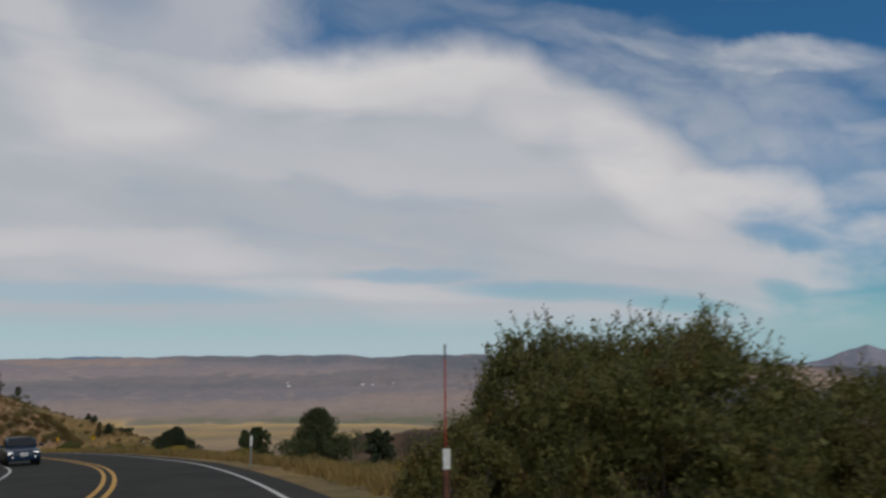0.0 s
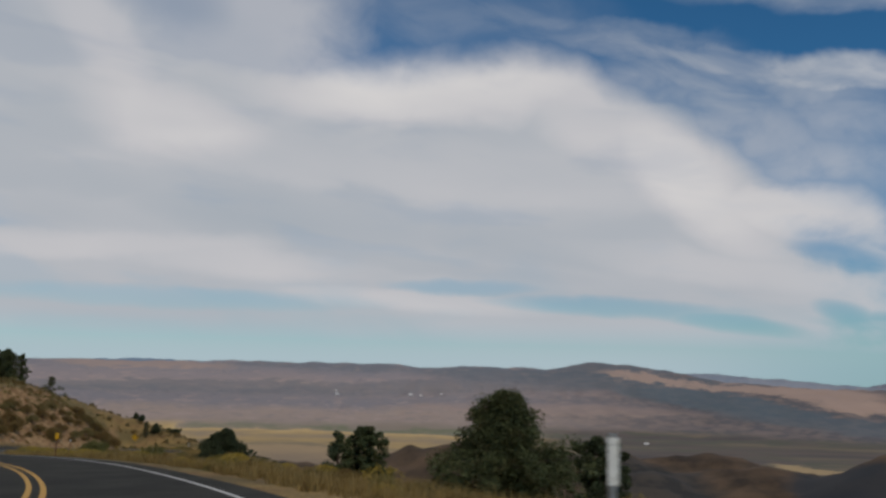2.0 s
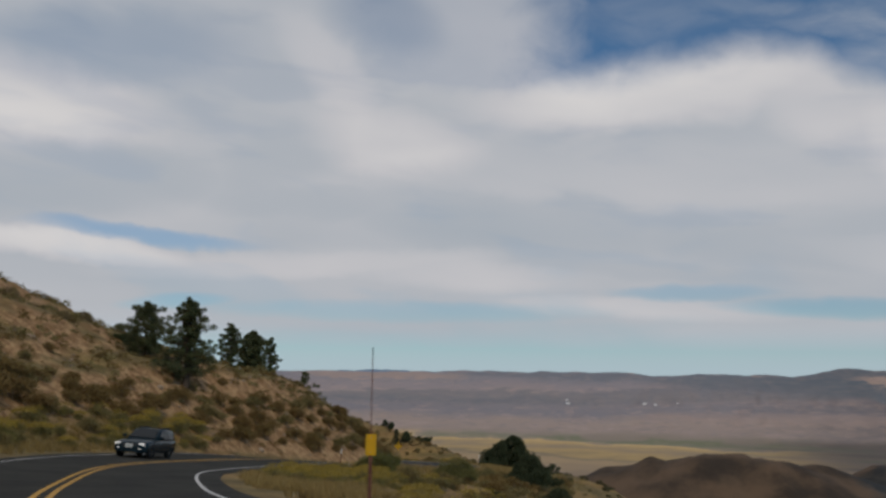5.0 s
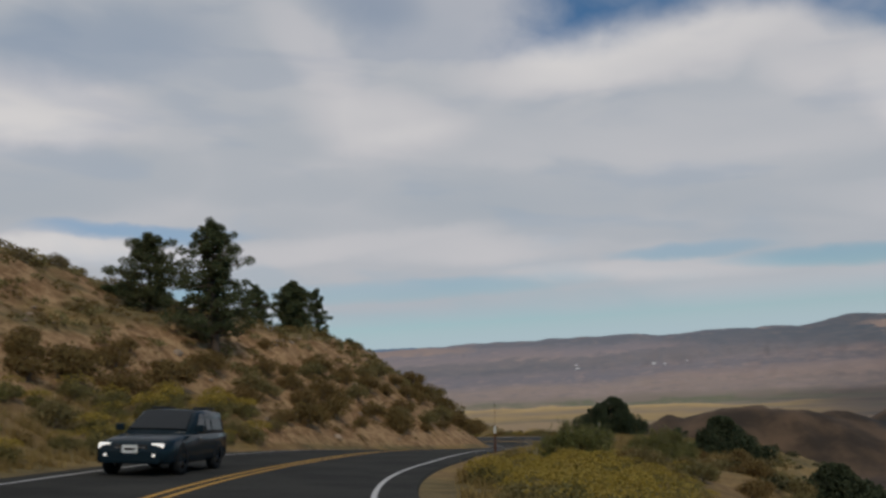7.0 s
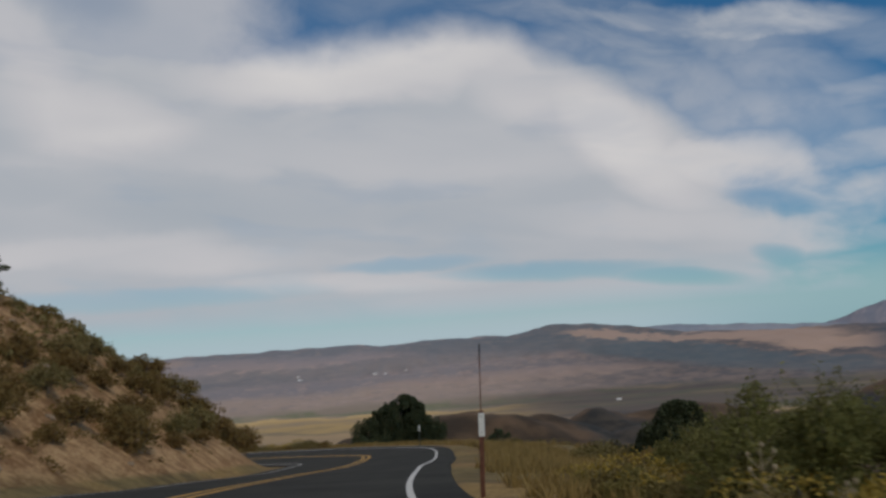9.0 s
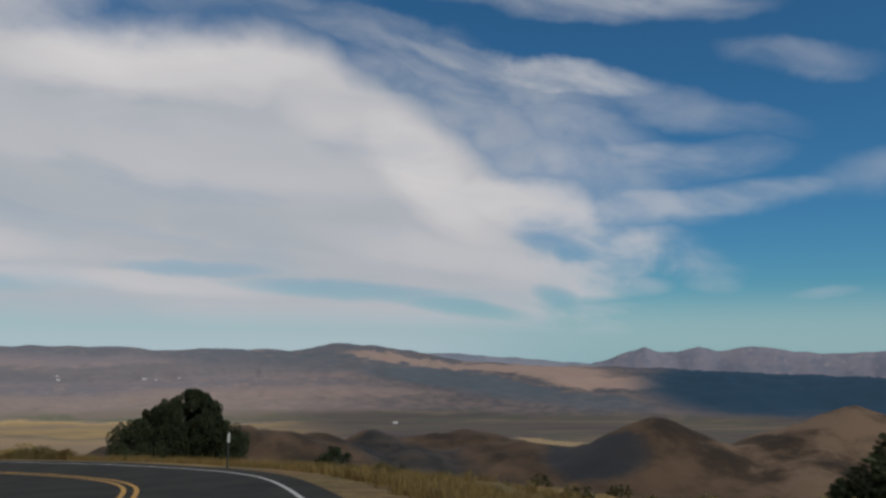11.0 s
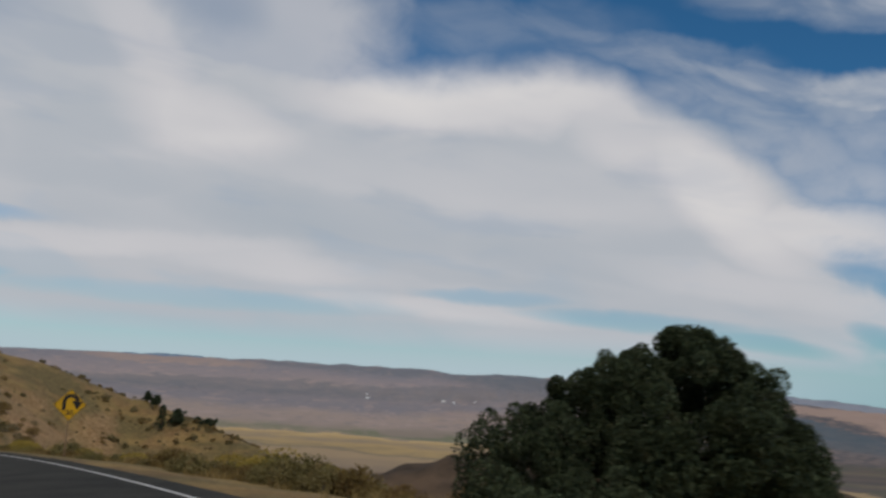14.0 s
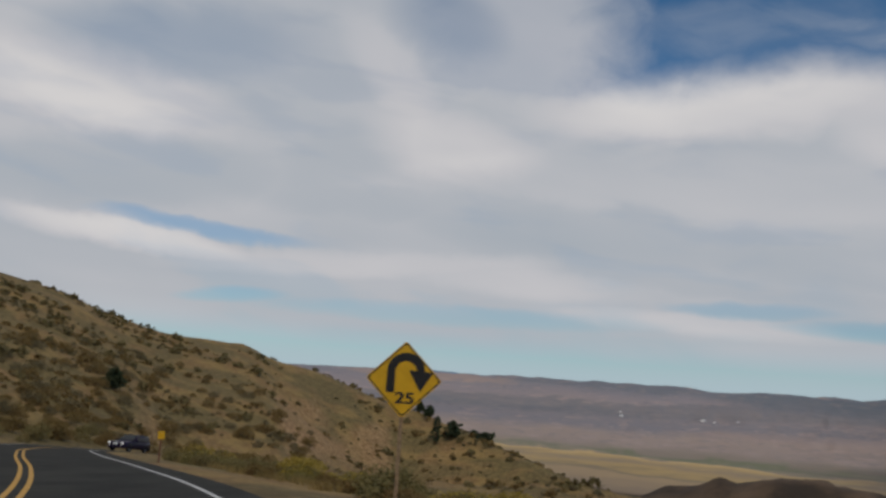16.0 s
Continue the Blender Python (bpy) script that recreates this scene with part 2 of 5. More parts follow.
def ground_material():
    m, n, s, p = material("ground_soil_and_far_land", 0.95)
    sep = n.add("ShaderNodeSeparateXYZ")
    n.put(sep, 0, p)
    x, y, z = sep.outputs
    # near: tan decomposed granite, dry grass, pale stones
    n1, n2, n3 = n.noise(p, 0.16, 5, 0.6), n.noise(p, 1.3, 6, 0.65), n.noise(p, 9.0, 5, 0.6)
    soil = n.mix(n.span(n2, 0.35, 0.7), (0.158, 0.093, 0.037), (0.268, 0.170, 0.072))
    grass = n.mix(n.span(n3, 0.35, 0.65), (0.165, 0.105, 0.036), (0.305, 0.205, 0.078))
    near = n.mix(n.span(n.math("ADD", n1, n.math("MULTIPLY", n2, 0.3)), 0.56, 0.72), soil, grass)
    near = n.mix(n.span(n.noise(p, 0.55, 6, 0.7), 0.55, 0.68, 0, 0.6), near, (0.085, 0.070, 0.040))
    growth = n.noise(n.vec(n.math("MULTIPLY", x, 0.05), n.math("MULTIPLY", y, 0.11), n.math("MULTIPLY", z, 0.16)), 1.0, 6, 0.66)
    near = n.mix(n.span(growth, 0.42, 0.56, 0, 0.8), near, n.mix(n.span(n2, 0.4, 0.6), (0.078, 0.062, 0.026), (0.150, 0.116, 0.048)))
    steep = n.add("ShaderNodeSeparateXYZ")
    n.put(steep, 0, n.add("ShaderNodeNewGeometry").outputs["Normal"])
    near = n.mix(n.span(steep.outputs[2], 0.90, 0.80, 0, 0.9), near, n.mix(n.span(n.math("ADD", n.math("MULTIPLY", n2, 0.6), n.math("MULTIPLY", n3, 0.4)), 0.42, 0.60), (0.190, 0.097, 0.041), (0.43, 0.272, 0.140)))
    # far: foothills, valley fields, sage slopes, with haze and cloud shade put into their colours
    q = n.vec(n.math("MULTIPLY", x, 0.001), n.math("MULTIPLY", y, 0.0008), n.math("MULTIPLY", z, 0.005))
    f1, f2 = n.noise(q, 2.2, 6, 0.62), n.noise(q, 13.0, 7, 0.66)
    band = n.math("ADD", z, n.math("ADD", n.math("MULTIPLY", n.math("SUBTRACT", f1, 0.5), 110.0), n.math("MULTIPLY", n.math("SUBTRACT", f2, 0.5), 60.0)))
    slope = n.ramp(n.span(band, -250, 10, 0, 1, False), [(0.0, (0.338, 0.255, 0.209)), (0.20, (0.365, 0.273, 0.224)), (0.34, (0.229, 0.203, 0.214)), (0.48, (0.255, 0.216, 0.217)),
                                                         (0.60, (0.344, 0.266, 0.246)), (0.78, (0.301, 0.246, 0.246)), (0.93, (0.235, 0.214, 0.231))])
    slope = n.mix(n.span(f2, 0.50, 0.66, 0, 0.6), slope, (0.44, 0.32, 0.275))
    slope = n.mix(n.span(n.noise(q, 18.0, 5, 0.6), 0.52, 0.68, 0, 0.3), slope, (0.135, 0.138, 0.162))
    # bearing and lift of each place on the range as seen from the pass, for its painted belts of cloud shade and
    # sunlight
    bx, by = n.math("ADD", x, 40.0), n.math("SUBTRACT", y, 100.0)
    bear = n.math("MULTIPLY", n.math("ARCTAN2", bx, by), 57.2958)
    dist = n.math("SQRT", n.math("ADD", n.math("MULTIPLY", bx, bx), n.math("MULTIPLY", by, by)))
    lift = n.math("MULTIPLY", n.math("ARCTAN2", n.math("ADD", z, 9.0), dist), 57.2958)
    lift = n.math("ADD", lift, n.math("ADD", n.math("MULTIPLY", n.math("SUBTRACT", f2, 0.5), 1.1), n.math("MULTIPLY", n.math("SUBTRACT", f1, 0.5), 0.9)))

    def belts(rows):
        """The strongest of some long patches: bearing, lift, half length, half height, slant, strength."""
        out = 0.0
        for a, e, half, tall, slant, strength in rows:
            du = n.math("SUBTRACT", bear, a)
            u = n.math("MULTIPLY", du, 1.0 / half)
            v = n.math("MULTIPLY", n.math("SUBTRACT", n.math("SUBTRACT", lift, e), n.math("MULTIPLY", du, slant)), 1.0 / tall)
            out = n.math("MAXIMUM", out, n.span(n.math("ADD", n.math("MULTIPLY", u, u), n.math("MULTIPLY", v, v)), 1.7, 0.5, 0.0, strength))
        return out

    # distance haze mixed into the base colour as a blue tint
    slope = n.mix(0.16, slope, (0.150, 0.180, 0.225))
    # lower slope to the right, its colour darkened for cloud shade
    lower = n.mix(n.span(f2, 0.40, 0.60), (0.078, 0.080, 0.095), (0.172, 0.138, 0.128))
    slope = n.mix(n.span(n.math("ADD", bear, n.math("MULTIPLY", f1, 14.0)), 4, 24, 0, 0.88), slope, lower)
    # blue-grey belts: crest woods, and cloud shade painted into the colour
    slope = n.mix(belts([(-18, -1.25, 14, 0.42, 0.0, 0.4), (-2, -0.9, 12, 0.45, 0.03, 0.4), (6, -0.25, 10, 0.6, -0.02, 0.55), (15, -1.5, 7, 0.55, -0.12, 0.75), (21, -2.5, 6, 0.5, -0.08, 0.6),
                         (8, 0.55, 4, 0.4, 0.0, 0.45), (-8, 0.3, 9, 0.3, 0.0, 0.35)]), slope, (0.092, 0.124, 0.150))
    # pink-tan belts: sunlit patches put into the slope colour
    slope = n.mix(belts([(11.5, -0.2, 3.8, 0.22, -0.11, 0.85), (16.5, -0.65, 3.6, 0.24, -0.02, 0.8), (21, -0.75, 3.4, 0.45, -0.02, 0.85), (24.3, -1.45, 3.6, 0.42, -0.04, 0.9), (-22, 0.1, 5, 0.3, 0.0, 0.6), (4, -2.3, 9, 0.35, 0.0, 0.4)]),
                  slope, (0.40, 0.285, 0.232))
    # navy patch: cloud shade and blue air painted over the slope
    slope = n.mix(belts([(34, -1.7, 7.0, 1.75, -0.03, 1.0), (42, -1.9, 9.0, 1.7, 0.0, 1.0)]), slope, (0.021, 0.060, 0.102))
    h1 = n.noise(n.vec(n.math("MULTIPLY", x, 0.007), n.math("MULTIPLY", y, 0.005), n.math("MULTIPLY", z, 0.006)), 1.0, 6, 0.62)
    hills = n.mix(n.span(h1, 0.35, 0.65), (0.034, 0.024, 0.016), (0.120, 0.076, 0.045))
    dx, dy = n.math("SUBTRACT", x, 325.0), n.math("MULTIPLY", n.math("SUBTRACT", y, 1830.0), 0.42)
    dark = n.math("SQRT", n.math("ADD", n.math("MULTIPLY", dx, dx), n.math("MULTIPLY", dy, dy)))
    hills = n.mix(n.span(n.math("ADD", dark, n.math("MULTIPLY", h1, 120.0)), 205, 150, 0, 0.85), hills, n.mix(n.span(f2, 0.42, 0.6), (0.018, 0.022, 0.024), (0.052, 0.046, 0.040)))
    # shaded left flank of one foothill, painted dark
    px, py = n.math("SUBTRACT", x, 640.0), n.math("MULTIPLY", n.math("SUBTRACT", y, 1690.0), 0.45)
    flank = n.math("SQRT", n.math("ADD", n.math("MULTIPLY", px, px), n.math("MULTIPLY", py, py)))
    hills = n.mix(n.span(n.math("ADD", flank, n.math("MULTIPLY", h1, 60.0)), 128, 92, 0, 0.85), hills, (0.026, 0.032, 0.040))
    # sunlit ridges of the right-hand foothills, painted as lighter tan
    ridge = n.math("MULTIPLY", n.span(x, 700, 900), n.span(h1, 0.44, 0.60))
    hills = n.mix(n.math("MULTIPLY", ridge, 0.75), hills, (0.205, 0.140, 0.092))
    # fields: meandering belts across the valley floor, golden on one side, brown and darkened for cloud shade on the
    # other
    bend = n.noise(n.vec(n.math("MULTIPLY", x, 0.0022), n.math("MULTIPLY", y, 0.0022), 0.3), 1.6, 7, 0.62)
    belt = n.math("ADD", n.math("ADD", y, n.math("MULTIPLY", x, 0.10)), n.math("MULTIPLY", n.math("SUBTRACT", bend, 0.5), 900.0))
    fields = n.ramp(n.span(belt, 2200, 4200, 0, 1, False), [(0.05, (0.25, 0.185, 0.125)), (0.24, (0.36, 0.255, 0.145)), (0.30, (0.225, 0.175, 0.11)), (0.38, (0.42, 0.290, 0.125)), (0.47, (0.28, 0.212, 0.142)),
                                                            (0.56, (0.46, 0.318, 0.135)), (0.60, (0.52, 0.370, 0.175)), (0.625, (0.30, 0.235, 0.175)), (0.69, (0.165, 0.175, 0.105)), (0.74, (0.245, 0.20, 0.16)), (1.0, (0.285, 0.23, 0.195))])
    brown = n.ramp(n.noise(n.vec(n.math("MULTIPLY", x, 0.0014), n.math("MULTIPLY", y, 0.006), 2.2), 1.0, 5, 0.6), [(0.36, (0.075, 0.066, 0.066)), (0.48, (0.118, 0.096, 0.086)), (0.54, (0.086, 0.090, 0.068)), (0.62, (0.17, 0.132, 0.094))])
    fields = n.mix(n.span(n.math("ADD", x, n.math("MULTIPLY", f1, 700.0)), 150, 800, 0, 0.95), fields, brown)
    fields = n.mix(belts([(20.8, -5.35, 2.2, 0.22, -0.04, 0.9)]), fields, (0.40, 0.285, 0.15))
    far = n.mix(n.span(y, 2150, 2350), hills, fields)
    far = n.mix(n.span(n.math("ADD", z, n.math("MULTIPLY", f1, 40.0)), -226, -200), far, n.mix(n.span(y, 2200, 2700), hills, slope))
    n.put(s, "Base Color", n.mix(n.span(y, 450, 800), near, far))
    bump(n, s, n.math("ADD", n2, n.math("MULTIPLY", n3, 0.4)), 0.5, 0.12)
    return m


def asphalt_material():
    m, n, s, p = material("worn_asphalt", 0.9)
    s.inputs["Specular IOR Level"].default_value = 0.1
    n1, n2 = n.noise(p, 0.5, 5, 0.6), n.noise(p, 40.0, 4, 0.6)
    c = n.mix(n.span(n1, 0.3, 0.7), (0.024, 0.024, 0.022), (0.042, 0.041, 0.036))
    n.put(s, "Base Color", n.mix(n.span(n2, 0.55, 0.8, 0, 0.5), c, (0.095, 0.092, 0.082)))
    bump(n, s, n2, 0.4, 0.01)
    return m


def paint_material(name, colour, worn):
    m, n, s, p = material(name, 0.6)
    n.put(s, "Base Color", n.mix(n.span(n.noise(p, 6.0, 6, 0.7), 0.52, 0.72, 0, 0.6), colour, worn))
    return m


GROUND, ASPHALT = ground_material(), asphalt_material()
WHITE_LINE = paint_material("white_road_paint", (0.52, 0.51, 0.49), (0.25, 0.25, 0.24))
YELLOW_LINE = paint_material("yellow_road_paint", (0.50, 0.27, 0.032), (0.20, 0.12, 0.05))

# ---- the lie of the land ----
# road centreline, x, y, z in metres
ROAD = np.array([
    (2.04, -13.91, -0.12), (-1.26, -1.78, -1.07), (-4.77, 10.36, -2.07), (-8.56, 22.39, -3.12),
    (-13.18, 34.08, -4.12), (-18.70, 45.39, -5.14), (-25.32, 56.16, -6.05), (-33.32, 66.26, -6.91),
    (-41.62, 76.40, -7.88), (-48.79, 87.36, -8.71), (-53.46, 99.35, -9.73), (-55.46, 111.89, -10.80),
    (-55.87, 124.39, -12.20), (-55.70, 136.70, -13.59), (-56.25, 148.76, -14.71), (-59.44, 160.19, -15.88),
    (-65.11, 170.96, -16.94), (-71.99, 181.26, -17.97), (-79.58, 191.08, -18.95), (-87.90, 200.33, -19.88),
    (-96.81, 209.10, -20.88), (-106.10, 217.60, -21.81), (-114.90, 226.60, -22.76), (-121.80, 237.40, -23.85),
    (-125.50, 249.60, -25.25), (-126.00, 262.40, -26.85), (-122.60, 274.80, -28.50), (-115.60, 285.60, -30.20),
])
# bank of the carriageway by station (right side up positive)
BANK_AT = (0, 4, 6, 8, 9.5, 10.5, 12, 14, 18, 21, 23, 27)
BANK = (-0.005, 0.014, 0.003, -0.042, -0.083, -0.074, 0.003, 0.035, 0.060, 0.019, -0.010, 0.030)
LANE, EDGE = 3.41, 4.15      # lane width, half the paved width


def spline(p, steps):
    """Catmull-Rom through the rows of p; also the station of each sample."""
    e = np.vstack([2 * p[0] - p[1], p, 2 * p[-1] - p[-2]])
    out = []
    for u in np.arange(steps) / steps:
        a, b, c, d = e[:-3], e[1:-2], e[2:-1], e[3:]
        out.append(0.5 * (2 * b + (c - a) * u + (2 * a - 5 * b + 4 * c - d) * u * u + (3 * b - a - 3 * c + d) * u**3))
    return np.stack(out, 1).reshape(-1, p.shape[1])


LINE = spline(ROAD, 12)                                   # about a metre apart
STATION = np.arange(len(LINE)) / 12
TANGENT = np.gradient(LINE[:, :2], axis=0)
TANGENT /= np.linalg.norm(TANGENT, axis=1, keepdims=True)
RIGHT = np.stack([TANGENT[:, 1], -TANGENT[:, 0]], -1)
TILT = np.interp(STATION, BANK_AT, BANK)


def road_point(i, lateral, lift=0.0):
    x, y = LINE[i, :2] + RIGHT[i] * lateral
    return x, y, LINE[i, 2] + TILT[i] * lateral + lift


def wave(x, y, scale, seed, octaves=4):
    """Smooth noise of about -1 to 1 from turned sine sheets."""
    rng = np.random.RandomState(seed)
    out, amp, total = 0.0, 1.0, 0.0
    for _ in range(octaves):
        part = 0.0
        for _ in range(5):
            a, b, c = rng.uniform(0, 2 * np.pi, 3)
            k = 2 * np.pi / scale * rng.uniform(0.7, 1.4)
            part = part + np.sin(k * (x * np.cos(a) + y * np.sin(a)) + b + 0.8 * np.sin(k * 0.6 * (x * np.sin(c) - y * np.cos(c))))
        out, total = out + amp * part / 2.2, total + amp
        amp, scale = amp * 0.5, scale * 0.5
    return out / total


# cross-section beside the road by station: rise of the cut, how wide it is, slope of the hill above
CUT_AT = (0, 5, 8, 9.5, 11, 12.5, 14, 15, 16, 18, 20, 23.5, 24.5, 26, 27)
CUT_RISE = (1.5, 2.5, 4.4, 6.2, 6.9, 8.6, 9.0, 8.2, 5.0, 1.5, 1.5, 1.5, 1.2, 0.4, 0.2)
CUT_WIDE = (8, 8, 9, 11, 11.5, 11.5, 11, 10, 9, 8, 8, 8, 8, 4, 2)
HILL_SLOPE = (0.15, 0.50, 0.78, 0.77, 0.62, 0.20, 0.12, 0.08, 0.04, 0.06, 0.10, 0.10, -0.12, -0.42, -0.50)
BRINK_AT = (0, 4, 6, 8, 10, 12, 14, 16, 18, 20, 24, 27)
BRINK = (9, 14, 13, 7, 5, 11, 14, 14, 13, 12, 14, 14)      # how far the bench runs out before the slope falls away


def beside(i, lat):
    """Height next to road sample i at lateral offsets lat."""
    st = STATION[i]
    rise, wide, hill = (np.interp(st, CUT_AT, v) for v in (CUT_RISE, CUT_WIDE, HILL_SLOPE))
    brink = np.interp(st, BRINK_AT, BRINK)
    d = -lat - EDGE - 1.3
    u = np.clip(d / wide, 0, 1)
    left = rise * (u * u * (3 - 2 * u) * 0.45 + u * 0.55) + hill * np.clip(d - wide, 0, 45) + 0.5 * hill * np.clip(d - wide - 45, 0, 60) - 0.25 * np.clip(d - 150, 0, 1e9)
    toe = np.interp(st, (9.6, 11.0, 14.8, 15.6), (0.0, 0.55, 0.55, 0.0)) * np.clip(wide / 8, 0, 1)
    left = left + toe * (np.clip(d / 1.5, 0, 1) - u)
    g = lat - EDGE - 0.8
    fall = np.interp(st, (18.5, 21), (0.42, 0.37))
    right = -0.13 * np.clip(g, 0, brink) - fall * np.clip(g - brink, 0, 130) - 0.12 * np.clip(g - brink - 130, 0, 1e9)
    flat = TILT[i] * np.clip(lat, -EDGE - 1, EDGE + 1) - 0.05
    return LINE[i, 2] + flat + np.where(d > 0, left, 0) + np.where(g > 0, right, 0)


# crest of the long hillside across the gully
CREST = np.array([(-420, 250, 60), (-320, 315, 22), (-263, 352, 3.5), (-253, 362, 0.4), (-243, 372, -5.0), (-231, 382, -9.0), (-214, 395, -10.6), (-205, 398, -14.5),
                  (-195, 402, -16.2), (-182, 404, -20.7), (-172, 405, -23.8), (-166, 416, -28.1), (-154, 427, -34.0), (-140, 435, -39.1), (-129, 440, -43.6), (-92, 428, -78), (-62, 408, -115)], float)
# skyline of the far range by bearing, degrees of elevation
SKY_AZ = (-60, -27, -17, -8, 0, 4, 6.5, 7.8, 10, 12, 14, 17.6, 23, 26, 29, 40)
SKY_EL = (0.3, 0.25, 0.5, 0.5, 0.35, 0.4, 0.75, 0.88, 0.75, 0.45, 0.05, -0.35, -0.45, -0.5, -0.6, -0.9)
MID_HILLS = [(-15, 1833, -135, 195, 150), (120, 1900, -158, 120, 120), (275, 2080, -171, 85, 110), (500, 2129, -180, 180, 150), (312, 1815, -192, 85, 130), (376, 1536, -214, 110, 150), (560, 1900, -185, 200, 160),
             (790, 1703, -122, 130, 170), (1156, 1577, -97, 210, 170), (-168, 1850, -156, 125, 130), (-100, 1842, -150, 140, 130), (1350, 1500, -110, 260, 200), (-420, 1900, -205, 260, 150), (980, 1450, -165, 150, 150)]
BASE_R = (0, 150, 420, 900, 1500, 2000, 3500, 3900, 4250, 4660, 4800, 6000)
BASE_Z = (-60, -75, -150, -215, -232, -246, -254, -200, -112, 0, -60, -300)


def far_land(x, y):
    r, b = np.hypot(x + 40, y - 100), np.degrees(np.arctan2(x + 40, y - 100))
    z = np.interp(r, BASE_R, BASE_Z)
    up = np.clip((r - 3300) / 1300, 0, 1)
    z = z + up * (22 * wave(x, y, 700, 5, 4) - 34 * np.abs(wave(x, y, 330, 15, 4)) + 14) * (1 - np.clip((r - 4300) / 350, 0, 0.85))
    crest = -9 + r * np.tan(np.radians(np.interp(b, SKY_AZ, SKY_EL))) + 7 * wave(x, y, 420, 8, 4)
    z = z + np.clip((r - 4250) / 400, 0, 1) * np.where(r < 4800, crest, 0)
    for cx, cy, top, a, c in MID_HILLS:
        k = np.exp(-0.5 * (((x - cx) / a) ** 2 + ((y - cy) / c) ** 2))
        cone = np.clip(1 - np.hypot((x - cx) / a, (y - cy) / c) / 2.3, 0, 1)
        z = np.maximum(z, -250 + (top + 250) * (0.35 * k + 0.65 * cone) + (6 * wave(x, y, 210, 11, 3) - 5 * np.abs(wave(x, y, 150, 12, 2))) * np.clip(cone * 2.5, 0, 1))
    return z


def height(x, y):
    """Ground level at arrays of places."""
    x, y = np.asarray(x, float), np.asarray(y, float)
    shape = x.shape
    x, y = x.ravel(), y.ravel()
    z = far_land(x, y)
    near = np.where((x > -650) & (x < 420) & (y > -300) & (y < 800))[0]
    if len(near):
        nx, ny = x[near], y[near]
        pick = np.arange(2, len(LINE), 5)
        total, sums, best = np.zeros(len(nx)), np.zeros(len(nx)), np.full(len(nx), 1e9)
        for i in pick:
            dx, dy = nx - LINE[i, 0], ny - LINE[i, 1]
            d = np.hypot(dx, dy)
            along = dx * TANGENT[i, 0] + dy * TANGENT[i, 1]
            lat = dx * RIGHT[i, 0] + dy * RIGHT[i, 1]
            turn = np.clip((np.abs(along) - 4) / 8, 0, 1)
            side = lat * (1 - turn) + d * np.tanh(lat / 9) * turn
            slope = LINE[min(i + 3, len(LINE) - 1), 2] - LINE[max(i - 3, 0), 2]
            wgt = 1.0 / (d * d + 1.0) ** 4
            sums += wgt * (beside(i, side) + np.clip(along, -6, 6) * slope / 6.2)
            total += wgt
            best = np.minimum(best, d)
        road = sums / total
        rough = np.clip((best - EDGE - 1.5) / 10, 0, 1)
        road += rough * (0.42 * wave(nx, ny, 7, 3, 4) + np.clip((best - 12) / 40, 0, 1) * 1.2 * wave(nx, ny, 45, 4, 4))
        # long hillside
        hill = np.full(len(nx), -1e9)
        for a, b in zip(CREST[:-1], CREST[1:]):
            e = b[:2] - a[:2]
            size = np.sqrt(e @ e)
            go = ((nx - a[0]) * e[0] + (ny - a[1]) * e[1]) / size
            t = np.clip(go / size, 0, 1)
            past = np.abs(go - t * size)                         # beyond the ends of this stretch
            across = ((nx - a[0]) * e[1] - (ny - a[1]) * e[0]) / size
            fall = np.where(across > 0, 0.20 * across, -0.45 * across) + np.where(go < 0, 0.5, 0.62) * past
            hill = np.maximum(hill, a[2] + t * (b[2] - a[2]) - fall - 0.3 * np.clip(5 - np.abs(across), 0, 5))
        hill += 0.5 * wave(nx, ny, 40, 6, 4)
        ok = best > 14
        k = np.clip(0.5 + 0.5 * (hill - road) / 4.0, 0, 1)
        both = road * (1 - k) + hill * k + 2.0 * k * (1 - k)
        road = np.where(ok, both * np.clip((best - 14) / 12, 0, 1) + road * (1 - np.clip((best - 14) / 12, 0, 1)), road)
        reach = np.clip((best - 260) / 120, 0, 1)
        old = z[near]
        z[near] = np.maximum(road, old) * (1 - reach) + np.maximum(old, np.where(reach < 1, road - 200 * reach, -1e9)) * reach
    return z.reshape(shape)


def ground_at(x, y):
    return float(height(np.array([x]), np.array([y]))[0])


def steps(lo, fine_lo, fine_hi, hi, fine, grow, cap):
    """Grid lines, close together between fine_lo and fine_hi and wider outside."""
    mid = list(np.arange(fine_lo, fine_hi + 1e-6, fine))
    a, s = [], fine
    p = fine_hi
    while p < hi:
        s = min(s * grow, cap)
        p += s
        a.append(p)
    b, s, p = [], fine, fine_lo
    while p > lo:
        s = min(s * grow, cap * 2)
        p -= s
        b.append(p)
    return np.array(b[::-1] + mid + a)


